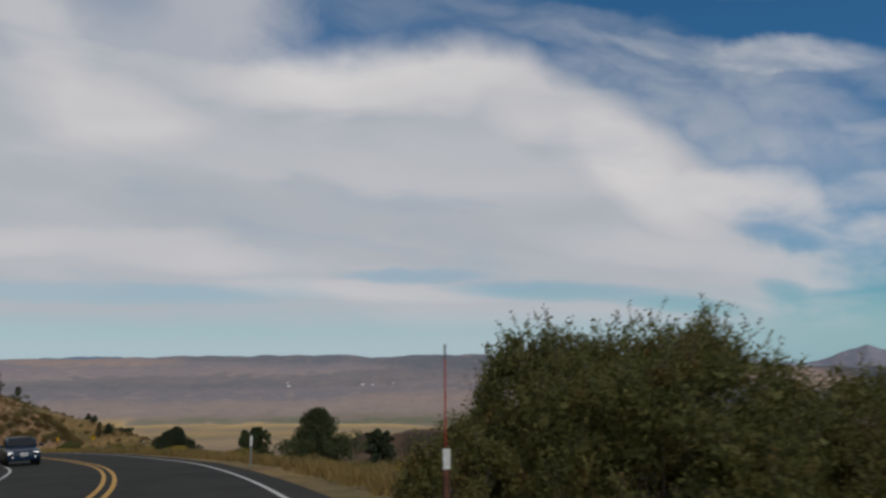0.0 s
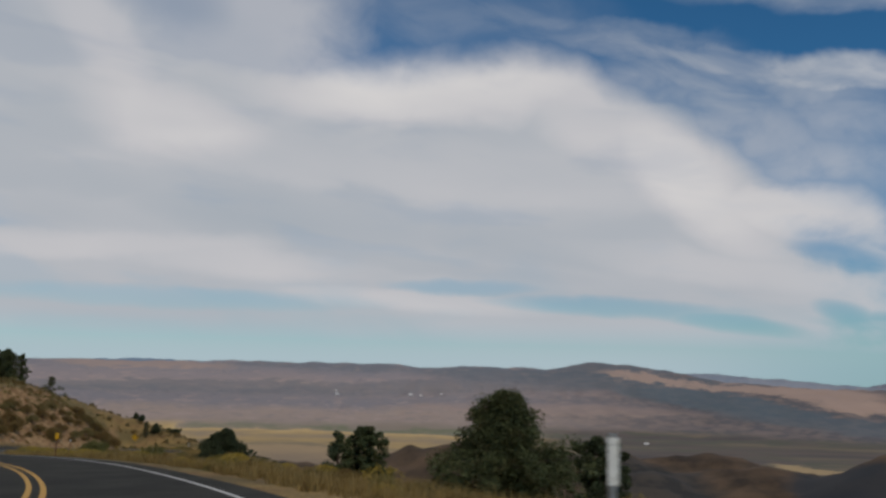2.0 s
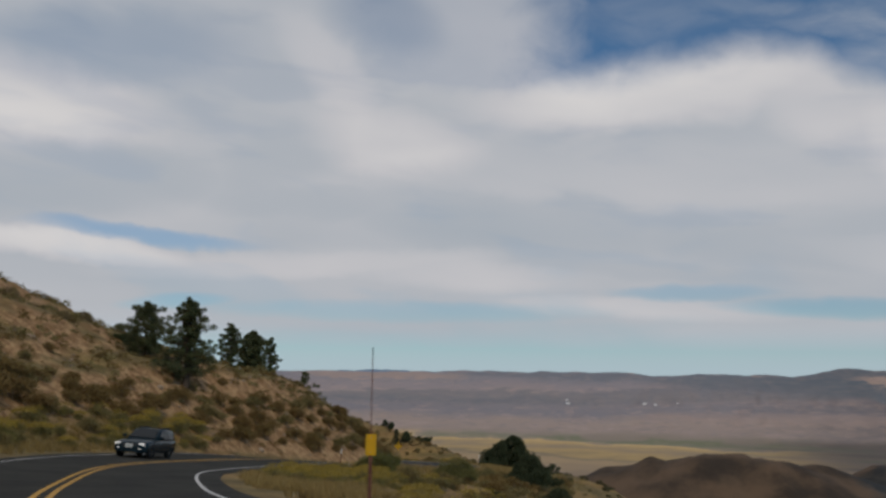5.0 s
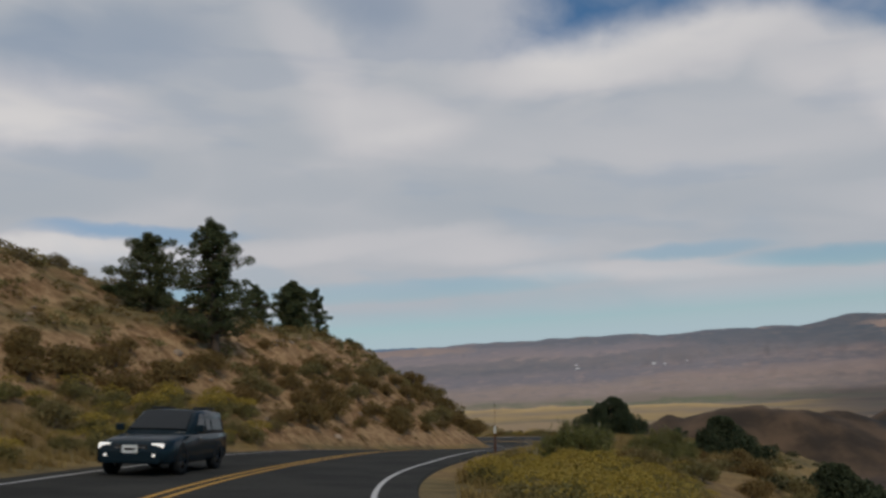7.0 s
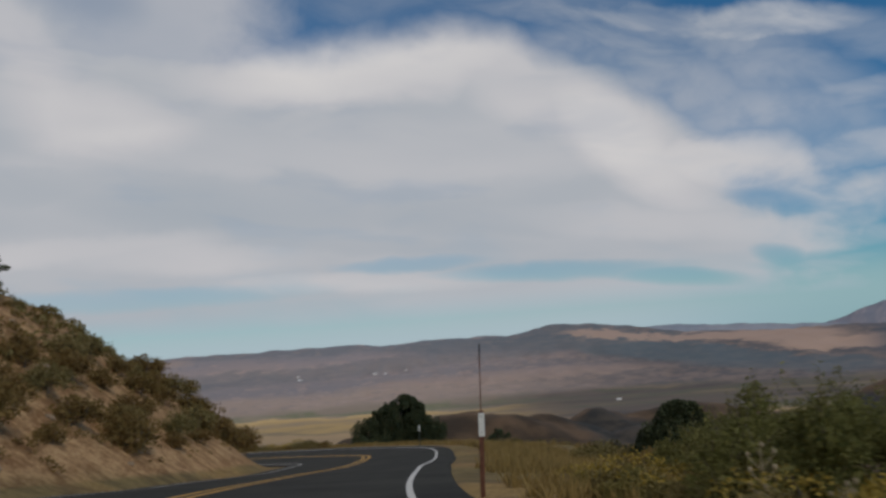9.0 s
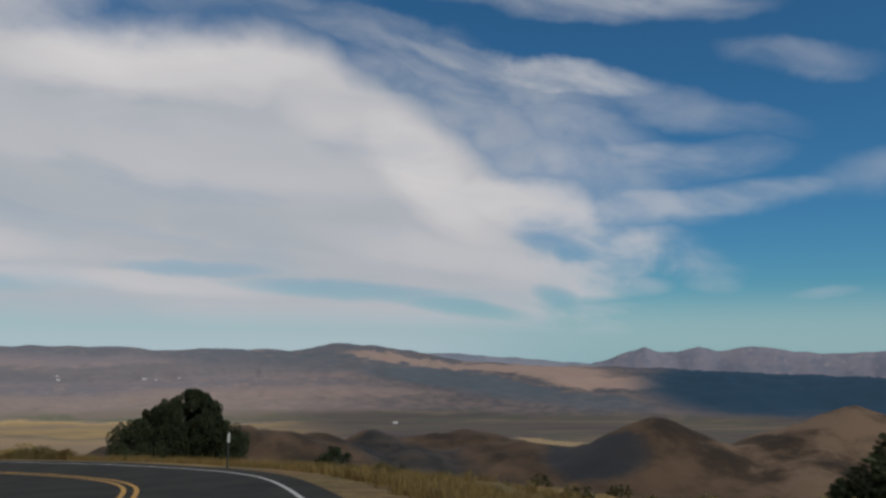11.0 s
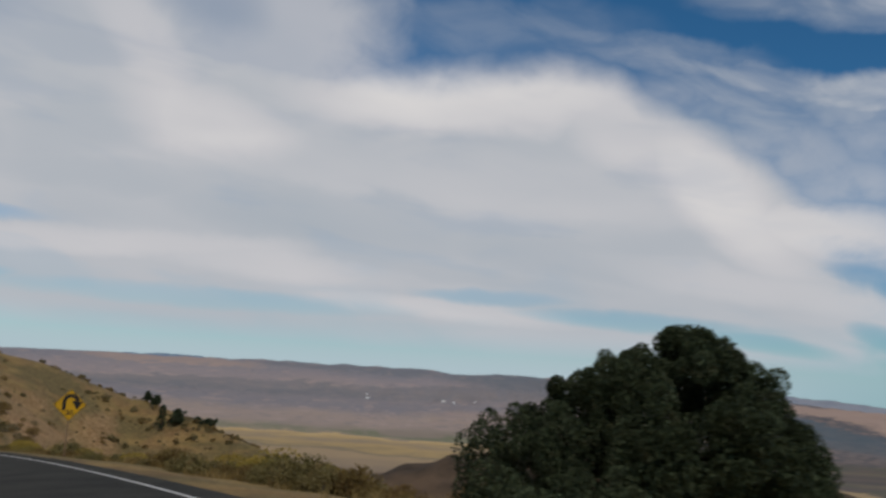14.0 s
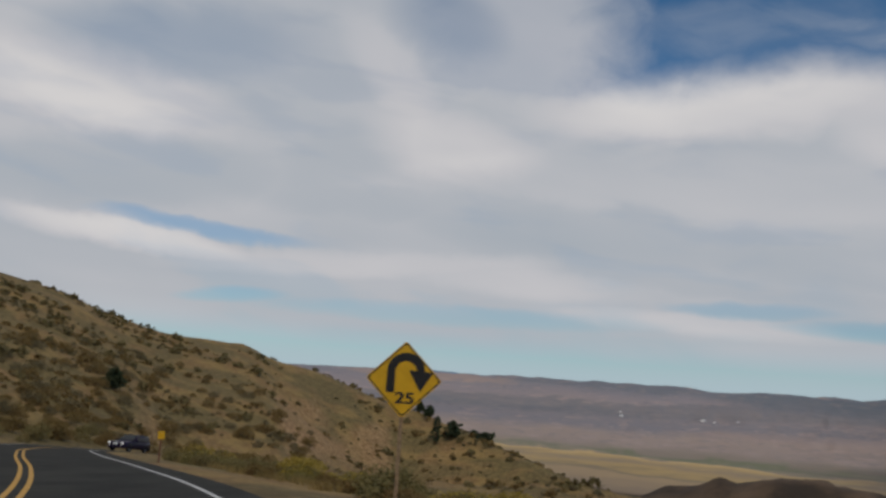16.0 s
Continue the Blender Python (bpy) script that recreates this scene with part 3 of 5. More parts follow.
def sheet(name, xs, ys, zs, mat):
    """One smooth ground sheet over a grid of lines."""
    nx, ny = len(xs), len(ys)
    gx, gy = np.meshgrid(xs, ys)
    co = np.stack([gx, gy, zs], -1).reshape(-1, 3).astype(np.float32)
    i = (np.arange(ny - 1)[:, None] * nx + np.arange(nx - 1)[None]).ravel()
    quads = np.stack([i, i + 1, i + nx + 1, i + nx], 1).astype(np.int32)
    me = bpy.data.meshes.new(name)
    me.vertices.add(len(co))
    me.vertices.foreach_set("co", co.ravel())
    me.loops.add(quads.size)
    me.loops.foreach_set("vertex_index", quads.ravel())
    me.polygons.add(len(quads))
    me.polygons.foreach_set("loop_start", np.arange(0, quads.size, 4, dtype=np.int32))
    me.polygons.foreach_set("use_smooth", np.ones(len(quads), dtype=bool))
    me.update(calc_edges=True)
    me.materials.append(mat)
    return new(name, me)


XS = steps(-4300, -125, 20, 3900, 0.8, 1.035, 32)
YS = steps(-1200, -16, 262, 4950, 0.8, 1.035, 32)
GX, GY = np.meshgrid(XS, YS)
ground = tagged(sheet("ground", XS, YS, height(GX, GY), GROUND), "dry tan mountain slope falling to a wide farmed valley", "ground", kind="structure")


def ribbon(name, first, last, a, b, lift, mat, cat_label, thick=0.0, every=1, cat="road"):
    """A strip along the road between two lateral offsets, with real edges where thick."""
    bm = bmesh.new()
    rows = []
    for i in range(first, last, every):
        lats = np.linspace(a, b, 7 if b - a > 3 else 2)
        row = [bm.verts.new(road_point(i, l, lift)) for l in lats]
        if thick:
            row = [bm.verts.new(road_point(i, a - 0.12, lift - thick))] + row + [bm.verts.new(road_point(i, b + 0.12, lift - thick))]
        rows.append(row)
    for r, q in zip(rows[:-1], rows[1:]):
        for k in range(len(r) - 1):
            bm.faces.new((r[k], r[k + 1], q[k + 1], q[k]))
    me = bpy.data.meshes.new(name)
    bm.to_mesh(me)
    bm.free()
    me.materials.append(mat)
    return tagged(new(name, me), cat_label, cat, kind="structure")


N = len(LINE)
ribbon("road", 0, N - 12, -EDGE, EDGE, 0.0, ASPHALT, "dark grey worn asphalt two-lane mountain road", thick=0.14)
ribbon("edge_line_right", 0, N - 12, LANE - 0.05, LANE + 0.05, 0.006, WHITE_LINE, "solid white painted line along the pavement edge", cat="road line")
ribbon("edge_line_left", 0, N - 12, -LANE - 0.05, -LANE + 0.05, 0.006, WHITE_LINE, "solid white painted line along the pavement edge", cat="road line")
ribbon("centre_line_right", 0, N - 12, 0.09, 0.21, 0.006, YELLOW_LINE, "solid yellow painted centre line of a double pair", cat="road line")
ribbon("centre_line_left", 0, N - 12, -0.21, -0.09, 0.006, YELLOW_LINE, "solid yellow painted centre line of a double pair", cat="road line")


# ---- mesh helpers ----
def raw(name, verts, faces, mat, smooth=False):
    """A mesh object's data from arrays: verts (n, 3), faces (m, 3 or 4)."""
    verts, faces = np.asarray(verts, np.float32), np.asarray(faces, np.int32)
    me = bpy.data.meshes.new(name)
    me.vertices.add(len(verts))
    me.vertices.foreach_set("co", verts.ravel())
    me.loops.add(faces.size)
    me.loops.foreach_set("vertex_index", faces.ravel())
    me.polygons.add(len(faces))
    me.polygons.foreach_set("loop_start", np.arange(0, faces.size, faces.shape[1], dtype=np.int32))
    if smooth:
        me.polygons.foreach_set("use_smooth", np.ones(len(faces), dtype=bool))
    me.update(calc_edges=True)
    me.materials.append(mat)
    return me


def part(name, bm, mat, parent, label="", smooth=False):
    """Links a bmesh as one mesh object under a thing or a part."""
    me = bpy.data.meshes.new(name)
    if smooth:
        for f in bm.faces:
            f.smooth = True
    bm.to_mesh(me)
    bm.free()
    me.materials.append(mat)
    ob = new(name, me)
    ob.parent = parent
    return tagged(ob, label)


def child(name, me, parent, label=""):
    ob = new(name, me)
    ob.parent = parent
    return tagged(ob, label)


def thing(name, at, label, category, group="", turn=0.0, tilt=0.0, side=0.0):
    """An empty at a thing's base, to hold its parts."""
    ob = new(name)
    ob.matrix_world = pose(*at, tilt, side, turn)
    return tagged(ob, label, category, group)


def box(bm, lo, hi, bevel=0.0):
    """A box from corner to corner added to bm, its edges bevelled."""
    lo, hi = Vector(lo), Vector(hi)
    made = bmesh.ops.create_cube(bm, size=1, matrix=Matrix.LocRotScale((lo + hi) / 2, None, hi - lo))
    if bevel:
        edges = list({e for v in made["verts"] for e in v.link_edges})
        bmesh.ops.bevel(bm, geom=edges, offset=bevel, segments=2, affect="EDGES", profile=0.6)
    return bm


def boxed(lo, hi, bevel=0.0):
    return box(bmesh.new(), lo, hi, bevel)


def tube(points, radii, sides=7):
    """Verts and quads of a tapered tube along points."""
    points, verts, faces = [Vector(p) for p in points], [], []
    for k, (p, r) in enumerate(zip(points, radii)):
        d = (points[min(k + 1, len(points) - 1)] - points[max(k - 1, 0)]).normalized()
        u = d.orthogonal().normalized()
        v = d.cross(u)
        verts += [p + r * (u * math.cos(a) + v * math.sin(a)) for a in np.arange(sides) * 2 * np.pi / sides]
    for k in range(len(points) - 1):
        for s in range(sides):
            a, b = k * sides + s, k * sides + (s + 1) % sides
            faces.append((a, b, b + sides, a + sides))
    return [tuple(v) for v in verts], faces


def tubes(name, list_of, mat, sides=6):
    verts, faces = [], []
    for points, radii in list_of:
        v, f = tube(points, radii, sides)
        faces += [tuple(i + len(verts) for i in q) for q in f]
        verts += v
    return raw(name, verts, faces, mat, True)


def leaves(centres, length, width, rng, rise=0.2, out=None):
    """Small rhombic leaves at random turns; out: directions they lean to."""
    n = len(centres)
    d = rng.normal(size=(n, 3))
    if out is not None:
        d = d * 0.6 + out
    d[:, 2] += rise
    d /= np.linalg.norm(d, axis=1, keepdims=True) + 1e-9
    s = np.cross(d, rng.normal(size=(n, 3)))
    s /= np.linalg.norm(s, axis=1, keepdims=True) + 1e-9
    length, width = np.broadcast_to(length, n)[:, None], np.broadcast_to(width, n)[:, None]
    v = np.stack([centres - d * length * 0.5, centres + s * width * 0.5, centres + d * length * 0.5, centres - s * width * 0.5], 1)
    return v.reshape(-1, 3), np.arange(4 * n).reshape(-1, 4)


def puffs(centres, sizes, per, length, width, rng, squash=0.8, core=14, shell=(0.55, 1.1)):
    """Leafy balls: outward leaves on a shell, and a few large leaves inside that close the view through."""
    centres, sizes = np.asarray(centres, float), np.asarray(sizes, float)
    k = np.repeat(np.arange(len(centres)), per)
    d = rng.normal(size=(len(k), 3))
    d /= np.linalg.norm(d, axis=1, keepdims=True)
    p = centres[k] + d * [1, 1, squash] * (sizes[k] * rng.uniform(*shell, len(k)))[:, None]
    v1, f1 = leaves(p, length * rng.uniform(0.6, 1.35, len(k)), width, rng, 0.3, d * 0.9)
    c = np.repeat(np.arange(len(centres)), core)
    q = centres[c] + rng.normal(size=(len(c), 3)) * [1, 1, squash] * (sizes[c] * 0.22)[:, None]
    v2, f2 = leaves(q, 0.5 * sizes[c], 0.36 * sizes[c], rng, 0.0)
    return np.vstack([v1, v2]), np.vstack([f1, f2 + len(v1)])


# ---- foliage materials ----
BARK = plain("weathered_bark", (0.13, 0.095, 0.07), 0.95, vary=0.5, scale=20)
TWIG = plain("grey_twigs", (0.17, 0.145, 0.12), 0.95, vary=0.4, scale=30)
PINE = foliage("pinyon_needles", (0.042, 0.062, 0.026), (0.115, 0.135, 0.058), (0.110, 0.095, 0.044))
JUNIPER = foliage("juniper_scale_leaves", (0.018, 0.032, 0.016), (0.086, 0.114, 0.056), (0.062, 0.062, 0.030), 0.2)
MAHOGANY = foliage("mahogany_leaves", (0.054, 0.069, 0.020), (0.205, 0.205, 0.072), (0.190, 0.118, 0.040), 0.35)
SAGE = foliage("sagebrush_leaves", (0.132, 0.112, 0.043), (0.255, 0.214, 0.085), (0.24, 0.165, 0.070))
BITTER = foliage("bitterbrush_leaves", (0.122, 0.085, 0.029), (0.232, 0.164, 0.057), (0.22, 0.130, 0.052))
DUSKY = foliage("dark_slope_brush_leaves", (0.044, 0.048, 0.021), (0.105, 0.100, 0.045), (0.105, 0.074, 0.036), 0.25)
SCRUB = foliage("grey_olive_scrub_leaves", (0.120, 0.098, 0.050), (0.185, 0.152, 0.080), (0.19, 0.130, 0.062))
CHAPARRAL = foliage("chaparral_leaves", (0.098, 0.085, 0.034), (0.190, 0.158, 0.064), (0.175, 0.122, 0.054))
OLIVE = foliage("rabbitbrush_stems", (0.142, 0.130, 0.042), (0.27, 0.232, 0.078), (0.20, 0.155, 0.075))
BLOOM = foliage("rabbitbrush_blossom", (0.29, 0.21, 0.038), (0.44, 0.32, 0.056), (0.25, 0.185, 0.055))
GRASS = foliage("dry_grass_blades", (0.23, 0.160, 0.055), (0.40, 0.292, 0.112), (0.21, 0.145, 0.060))
WILLOW = foliage("willow_leaves", (0.115, 0.125, 0.036), (0.225, 0.222, 0.075), (0.18, 0.150, 0.06), 0.4)
STONE = plain("tan_granite", (0.33, 0.245, 0.17), 0.9, vary=0.45, scale=3)


# ---- trees ----
def tree(name, x, y, top, width, shape, leaf, label, seed, clumps=150, each=42, card=0.2, base=None, group="", lean=0.0, turn=None, plume=0.85, puff=None):
    """A tree whose crown reaches the height top: tapered trunk, limbs, and a ragged crown of leaf clumps."""
    rng = np.random.RandomState(seed)
    z0 = ground_at(x, y) - 0.1 if base is None else base
    h = top - z0
    ob = thing(name, (x, y, z0), label, "tree", group, rng.uniform(0, 360) if turn is None else turn)
    profile = {
        "pine": lambda u: np.interp(u, (0.0, 0.15, 0.3, 0.6, 0.8, 0.93, 1), (0.7, 0.95, 1.0, 0.86, 0.58, 0.3, 0.06)),
        "round": lambda u: np.interp(u, (0.0, 0.15, 0.4, 0.65, 0.85, 1), (0.6, 0.85, 1.0, 0.9, 0.6, 0.15)),
        "dome": lambda u: np.interp(u, (0.0, 0.1, 0.3, 0.6, 0.82, 1), (0.98, 1.0, 0.95, 0.76, 0.50, 0.10)),
        "cone": lambda u: np.interp(u, (0.0, 0.25, 0.5, 0.75, 0.93, 1), (1.0, 0.95, 0.66, 0.38, 0.22, 0.09)),
        "thin": lambda u: np.interp(u, (0.0, 0.2, 0.5, 0.8, 1), (0.4, 0.9, 0.8, 0.45, 0.05)),
    }[shape]
    lobes = rng.uniform(0, 2 * np.pi, 3)
    wood = [([(0, 0, -0.3), (lean * h * 0.3, 0, h * 0.3), (lean * h * 0.9, 0, h * 0.93)], [0.035 * h ** 0.9 + 0.03, 0.022 * h + 0.02, 0.012])]
    if leaf is PINE or shape in ("pine", "round", "thin"):
        # limbs round the trunk, each with a few clumps that turn up towards its end, and gaps between
        limbs = max(clumps // 4, 10)
        base_size = puff or 0.062 * width + 0.12
        c, size = [], []
        for k in range(limbs):
            u = (k + rng.uniform(0, 1)) / limbs * 0.85 + 0.12
            a = k * 2.4 + rng.uniform(-0.5, 0.5)
            reach = max(profile(u) * width / 2 * (1 + 0.2 * math.sin(2 * a + lobes[0] + 3 * u) + 0.12 * math.sin(11 * u + lobes[1])) * rng.uniform(0.72, 1.08) - 0.7 * base_size, 0.05)
            root = Vector((lean * u * h, 0, u * h * 0.95))
            tip = root + Vector((reach * math.cos(a), reach * math.sin(a), reach * rng.uniform(-0.05, 0.22)))
            wood.append(([tuple(root), tuple(root.lerp(tip, 0.55) + Vector((0, 0, -0.05 * reach))), tuple(tip)], [0.008 * h + 0.006, 0.005 * h + 0.004, 0.005]))
            for f, s in ((0.35, 0.9), (0.7, 1.0), (1.0, 0.85)):
                c.append(np.array(root.lerp(tip, f)) + rng.normal(0, 0.25 * base_size, 3) + [0, 0, 0.06 * reach * f])
                size.append(base_size * s * rng.uniform(0.75, 1.25) * (1.15 - 0.45 * u))
        c, size = np.array(c), np.array(size)
        each = int(each * clumps / len(c) * 0.9)
        edge = (0.6, 1.08)
    else:
        u = rng.beta(1.1, 1.35, clumps) * 0.98 + 0.02
        a = rng.uniform(0, 2 * np.pi, clumps)
        ragged = 1 + 0.15 * np.sin(2 * a + lobes[0] + 3 * u) + 0.12 * np.sin(3 * a + lobes[1] - 5 * u) + 0.10 * np.sin(9 * u + lobes[2] + 2 * a)
        size = (puff or 0.065 * width + 0.10) * rng.uniform(0.6, 1.4, clumps) * (1.15 - 0.4 * u)
        r = np.maximum(profile(u) * width / 2 * ragged - 0.8 * size, 0.0) * rng.uniform(0.05, 1.0, clumps) ** 0.24 * rng.choice((1.0, 1.13), clumps, p=(0.8, 0.2))
        c = np.stack([r * np.cos(a) + lean * u * h, r * np.sin(a), u * h - 0.05 * r], -1)
        for i in rng.choice(clumps, min(26, clumps), False):
            b = max(0.12 * h, c[i][2] * 0.72)
            wood.append(([(lean * b, 0, b), tuple((Vector(c[i]) + Vector((0, 0, b))) / 2 + Vector((0, 0, -0.1))), tuple(c[i])], [0.008 * h + 0.008, 0.006 * h, 0.006]))
        edge = (0.78, 1.03)
    c[:, 2] = np.clip(c[:, 2], 0.35 * size, h - 0.6 * size)
    verts, faces = puffs(c, size, each, card, card * (0.40 if leaf is PINE else 0.75), rng, plume, shell=edge)
    verts[:, 2] = np.maximum(verts[:, 2], 0.02)
    child("crown", raw("crown", verts, faces, leaf), ob)
    child("trunk", tubes("trunk", wood, BARK), ob)
    return ob


PINES = "pines on the cut hillside"
tree("pinyon_pine", -73.4, 121.5, 0.95, 4.6, "round", PINE, "dark green round-topped pinyon pine on a brushy hillside", 11, 190, 95, 0.150, group=PINES)
tree("pinyon_pine", -76.6, 122.6, -1.9, 2.6, "round", PINE, "small dark green pinyon pine beside larger pines", 12, 80, 80, 0.140, group=PINES)
tree("pinyon_pine", -68.5, 120.5, 1.35, 4.7, "pine", PINE, "tall pointed dark green pine above the road cut", 13, 300, 90, 0.150, group=PINES)
tree("pinyon_pine", -91.8, 164.5, 2.8, 5.0, "round", PINE, "dark green pinyon pine on the hill crest", 14, 380, 90, 0.200, group=PINES)
tree("pinyon_pine", -76.0, 143.7, -0.3, 4.3, "round", PINE, "bushy dark green pinyon pine on the hill crest", 15, 330, 100, 0.160, group=PINES)
tree("pinyon_pine", -74.9, 145.6, -0.7, 2.5, "pine", PINE, "slim pointed dark green pine on the hill crest", 16, 120, 70, 0.150, group=PINES)
tree("pinyon_pine", -85.6, 175.0, -3.9, 6.2, "round", PINE, "lone dark pine at the end of the spur", 17, 120, 70, 0.180, group=PINES)
JUNIPERS = "junipers beside the road"
tree("juniper", -57.0, 182.3, -13.5, 7.7, "dome", JUNIPER, "broad dark green juniper on the outside of the bend", 21, 640, 380, 0.075, group=JUNIPERS, lean=0.29, turn=0, plume=1.3, puff=0.32)
tree("pinyon_pine", -7.3, 50.3, -2.7, 5.4, "cone", PINE, "dark olive-green pinyon with a pointed crown below the road", 23, 330, 150, 0.100, group=JUNIPERS)
tree("pinyon_pine", -12.7, 59.2, -4.3, 2.5, "pine", PINE, "slender olive-green young pinyon among dry grass", 24, 200, 110, 0.100, group=JUNIPERS, puff=0.2)
tree("juniper", -14.6, 64.4, -4.9, 2.4, "thin", JUNIPER, "thin scraggly juniper sapling with bare twigs", 25, 40, 80, 0.090, group=JUNIPERS)
tree("juniper", -4.0, 53.7, -4.1, 2.2, "round", JUNIPER, "dark juniper leaning beside a larger one", 26, 110, 130, 0.100, group=JUNIPERS, lean=0.12)
tree("juniper", -43.0, 134.8, -11.9, 4.8, "cone", JUNIPER, "dark olive juniper on the falling slope", 27, 250, 150, 0.110, group=JUNIPERS)
tree("juniper", -38.1, 122.6, -13.1, 4.6, "cone", JUNIPER, "low dark juniper further down the slope", 28, 140, 90, 0.130, group=JUNIPERS)
tree("juniper", -48.0, 170.8, -16.0, 3.0, "dome", JUNIPER, "small dark juniper shrub on the grass bench", 29, 45, 100, 0.100, group=JUNIPERS)
tree("juniper", -178.7, 304.2, -18.8, 4.0, "round", JUNIPER, "dark green round juniper among brush on the hillside", 30, 140, 70, 0.22, group=JUNIPERS)
ROWS = "small trees along the far hillside"
for n, (x, y, top, wide) in enumerate(((-163.0, 401, -23.2, 3.2), (-159.5, 399, -24.0, 3.6), (-152.0, 386, -25.6, 3.4), (-148.6, 388, -26.6, 5.4), (-144.0, 390.5, -28.8, 3.0),
                                       (-141.5, 392.5, -29.2, 5.4))):
    tree("hillside_tree", x, y, top, wide, "round", JUNIPER, "small dark round tree on a bare hillside", 40 + n, 90, 40, 0.34, group=ROWS, base=min(ground_at(x, y) - 0.2, top - 2.5))


# ---- big broadleaf shrub beside the first bend ----
def big_shrub(name, x, y, z0, rx, ry, h, clumps, per, leaf_size, label, seed, mat, puff=0.36, sprigs=60, shoulder=3.4):
    """A broad leafy shrub: stems, puffs of leaves over its dome down to the ground, loose sprigs on top."""
    rng = np.random.RandomState(seed)
    ob = thing(name, (x, y, z0), label, "shrub")
    a, q = rng.uniform(0, 2 * np.pi, clumps), rng.uniform(0, 1, clumps) ** 0.5
    bumps = 1 + 0.14 * np.sin(3 * a + seed) + 0.09 * np.sin(5 * a + 2 * seed)
    roof = h * (1 - 0.60 * q ** shoulder) * (0.96 + 0.05 * np.sin(4.3 * q * np.cos(a) + seed) + 0.05 * np.sin(5.1 * q * np.sin(a)))
    e = np.stack([rx * q * np.cos(a) * bumps, ry * q * np.sin(a) * bumps, roof * rng.uniform(0.12, 1, clumps) ** 0.5], -1)
    size = puff * rng.uniform(0.7, 1.3, clumps)
    verts, faces = puffs(e, size, per, leaf_size, leaf_size * 0.5, rng, 0.9, 14)
    verts[:, 2] = np.maximum(verts[:, 2], 0.02)
    stems = [([(0.25 * e[i][0], 0.25 * e[i][1], -0.1), tuple(e[i] * [0.7, 0.7, 0.55]), tuple(e[i])], [0.03, 0.017, 0.006]) for i in rng.choice(clumps, min(40, clumps), False)]
    tips = []
    high = np.argsort(-(e[:, 2] / roof))[:max(clumps // 2, 1)]
    for i in rng.choice(high, sprigs):
        base = e[i] + [0, 0, 0.3 * size[i]]
        tip = base + np.append(rng.normal(0, 0.16, 2), rng.uniform(0.25, 0.62)) * (puff / 0.36)
        stems.append(([tuple(base), tuple(tip)], [0.006, 0.002]))
        t = rng.uniform(0.1, 1.05, 26)[:, None]
        tips.append(base * (1 - t) + tip * t + rng.normal(0, 0.035, (26, 3)))
    v2, f2 = leaves(np.vstack(tips), leaf_size * 0.95, leaf_size * 0.48, rng, 0.6)
    child("foliage", raw("foliage", np.vstack([verts, v2]), np.vstack([faces, f2 + len(verts)]), mat), ob)
    tagged(child("woody_base", tubes("stems", stems, TWIG, 5), ob), kind="stuff")
    return ob


big_shrub("mountain_mahogany", 3.5, 14.4, -3.2, 2.9, 2.8, 3.36, 330, 230, 0.072, "large dense dark green mountain shrub towering beside the road", 51, MAHOGANY, 0.40, 420, 5.5)
big_shrub("mountain_mahogany", 8.0, 15.6, -3.5, 3.3, 2.8, 3.25, 260, 170, 0.08, "lower dark green mountain shrub spreading beside a taller one", 57, MAHOGANY, 0.40, 70)
big_shrub("mountain_mahogany", 0.15, 12.4, ground_at(0.15, 12.4) - 0.1, 0.8, 0.8, 1.3, 50, 190, 0.055, "low grey-green leafy shrub behind a snow pole", 58, MAHOGANY, 0.24, 14)
big_shrub("mountain_mahogany", 1.85, 16.0, -3.2, 1.8, 1.6, 3.75, 190, 200, 0.068, "tall leafy dark green shrub beside a snow pole", 52, MAHOGANY, 0.33, 220, 2.4)
for x, y, rx, h, seed, mat, label in ((-47.6, 111.6, 1.4, 1.45, 53, WILLOW, "soft olive-green shrub at the edge of the slope"), (-45.6, 121.5, 1.6, 1.6, 54, WILLOW, "soft olive-green shrub lower on the slope")):
    big_shrub("willow_shrub", x, y, ground_at(x, y) - 0.1, rx, rx * 0.95, h, 90, 330, 0.05, label, seed, mat, 0.27, 60)


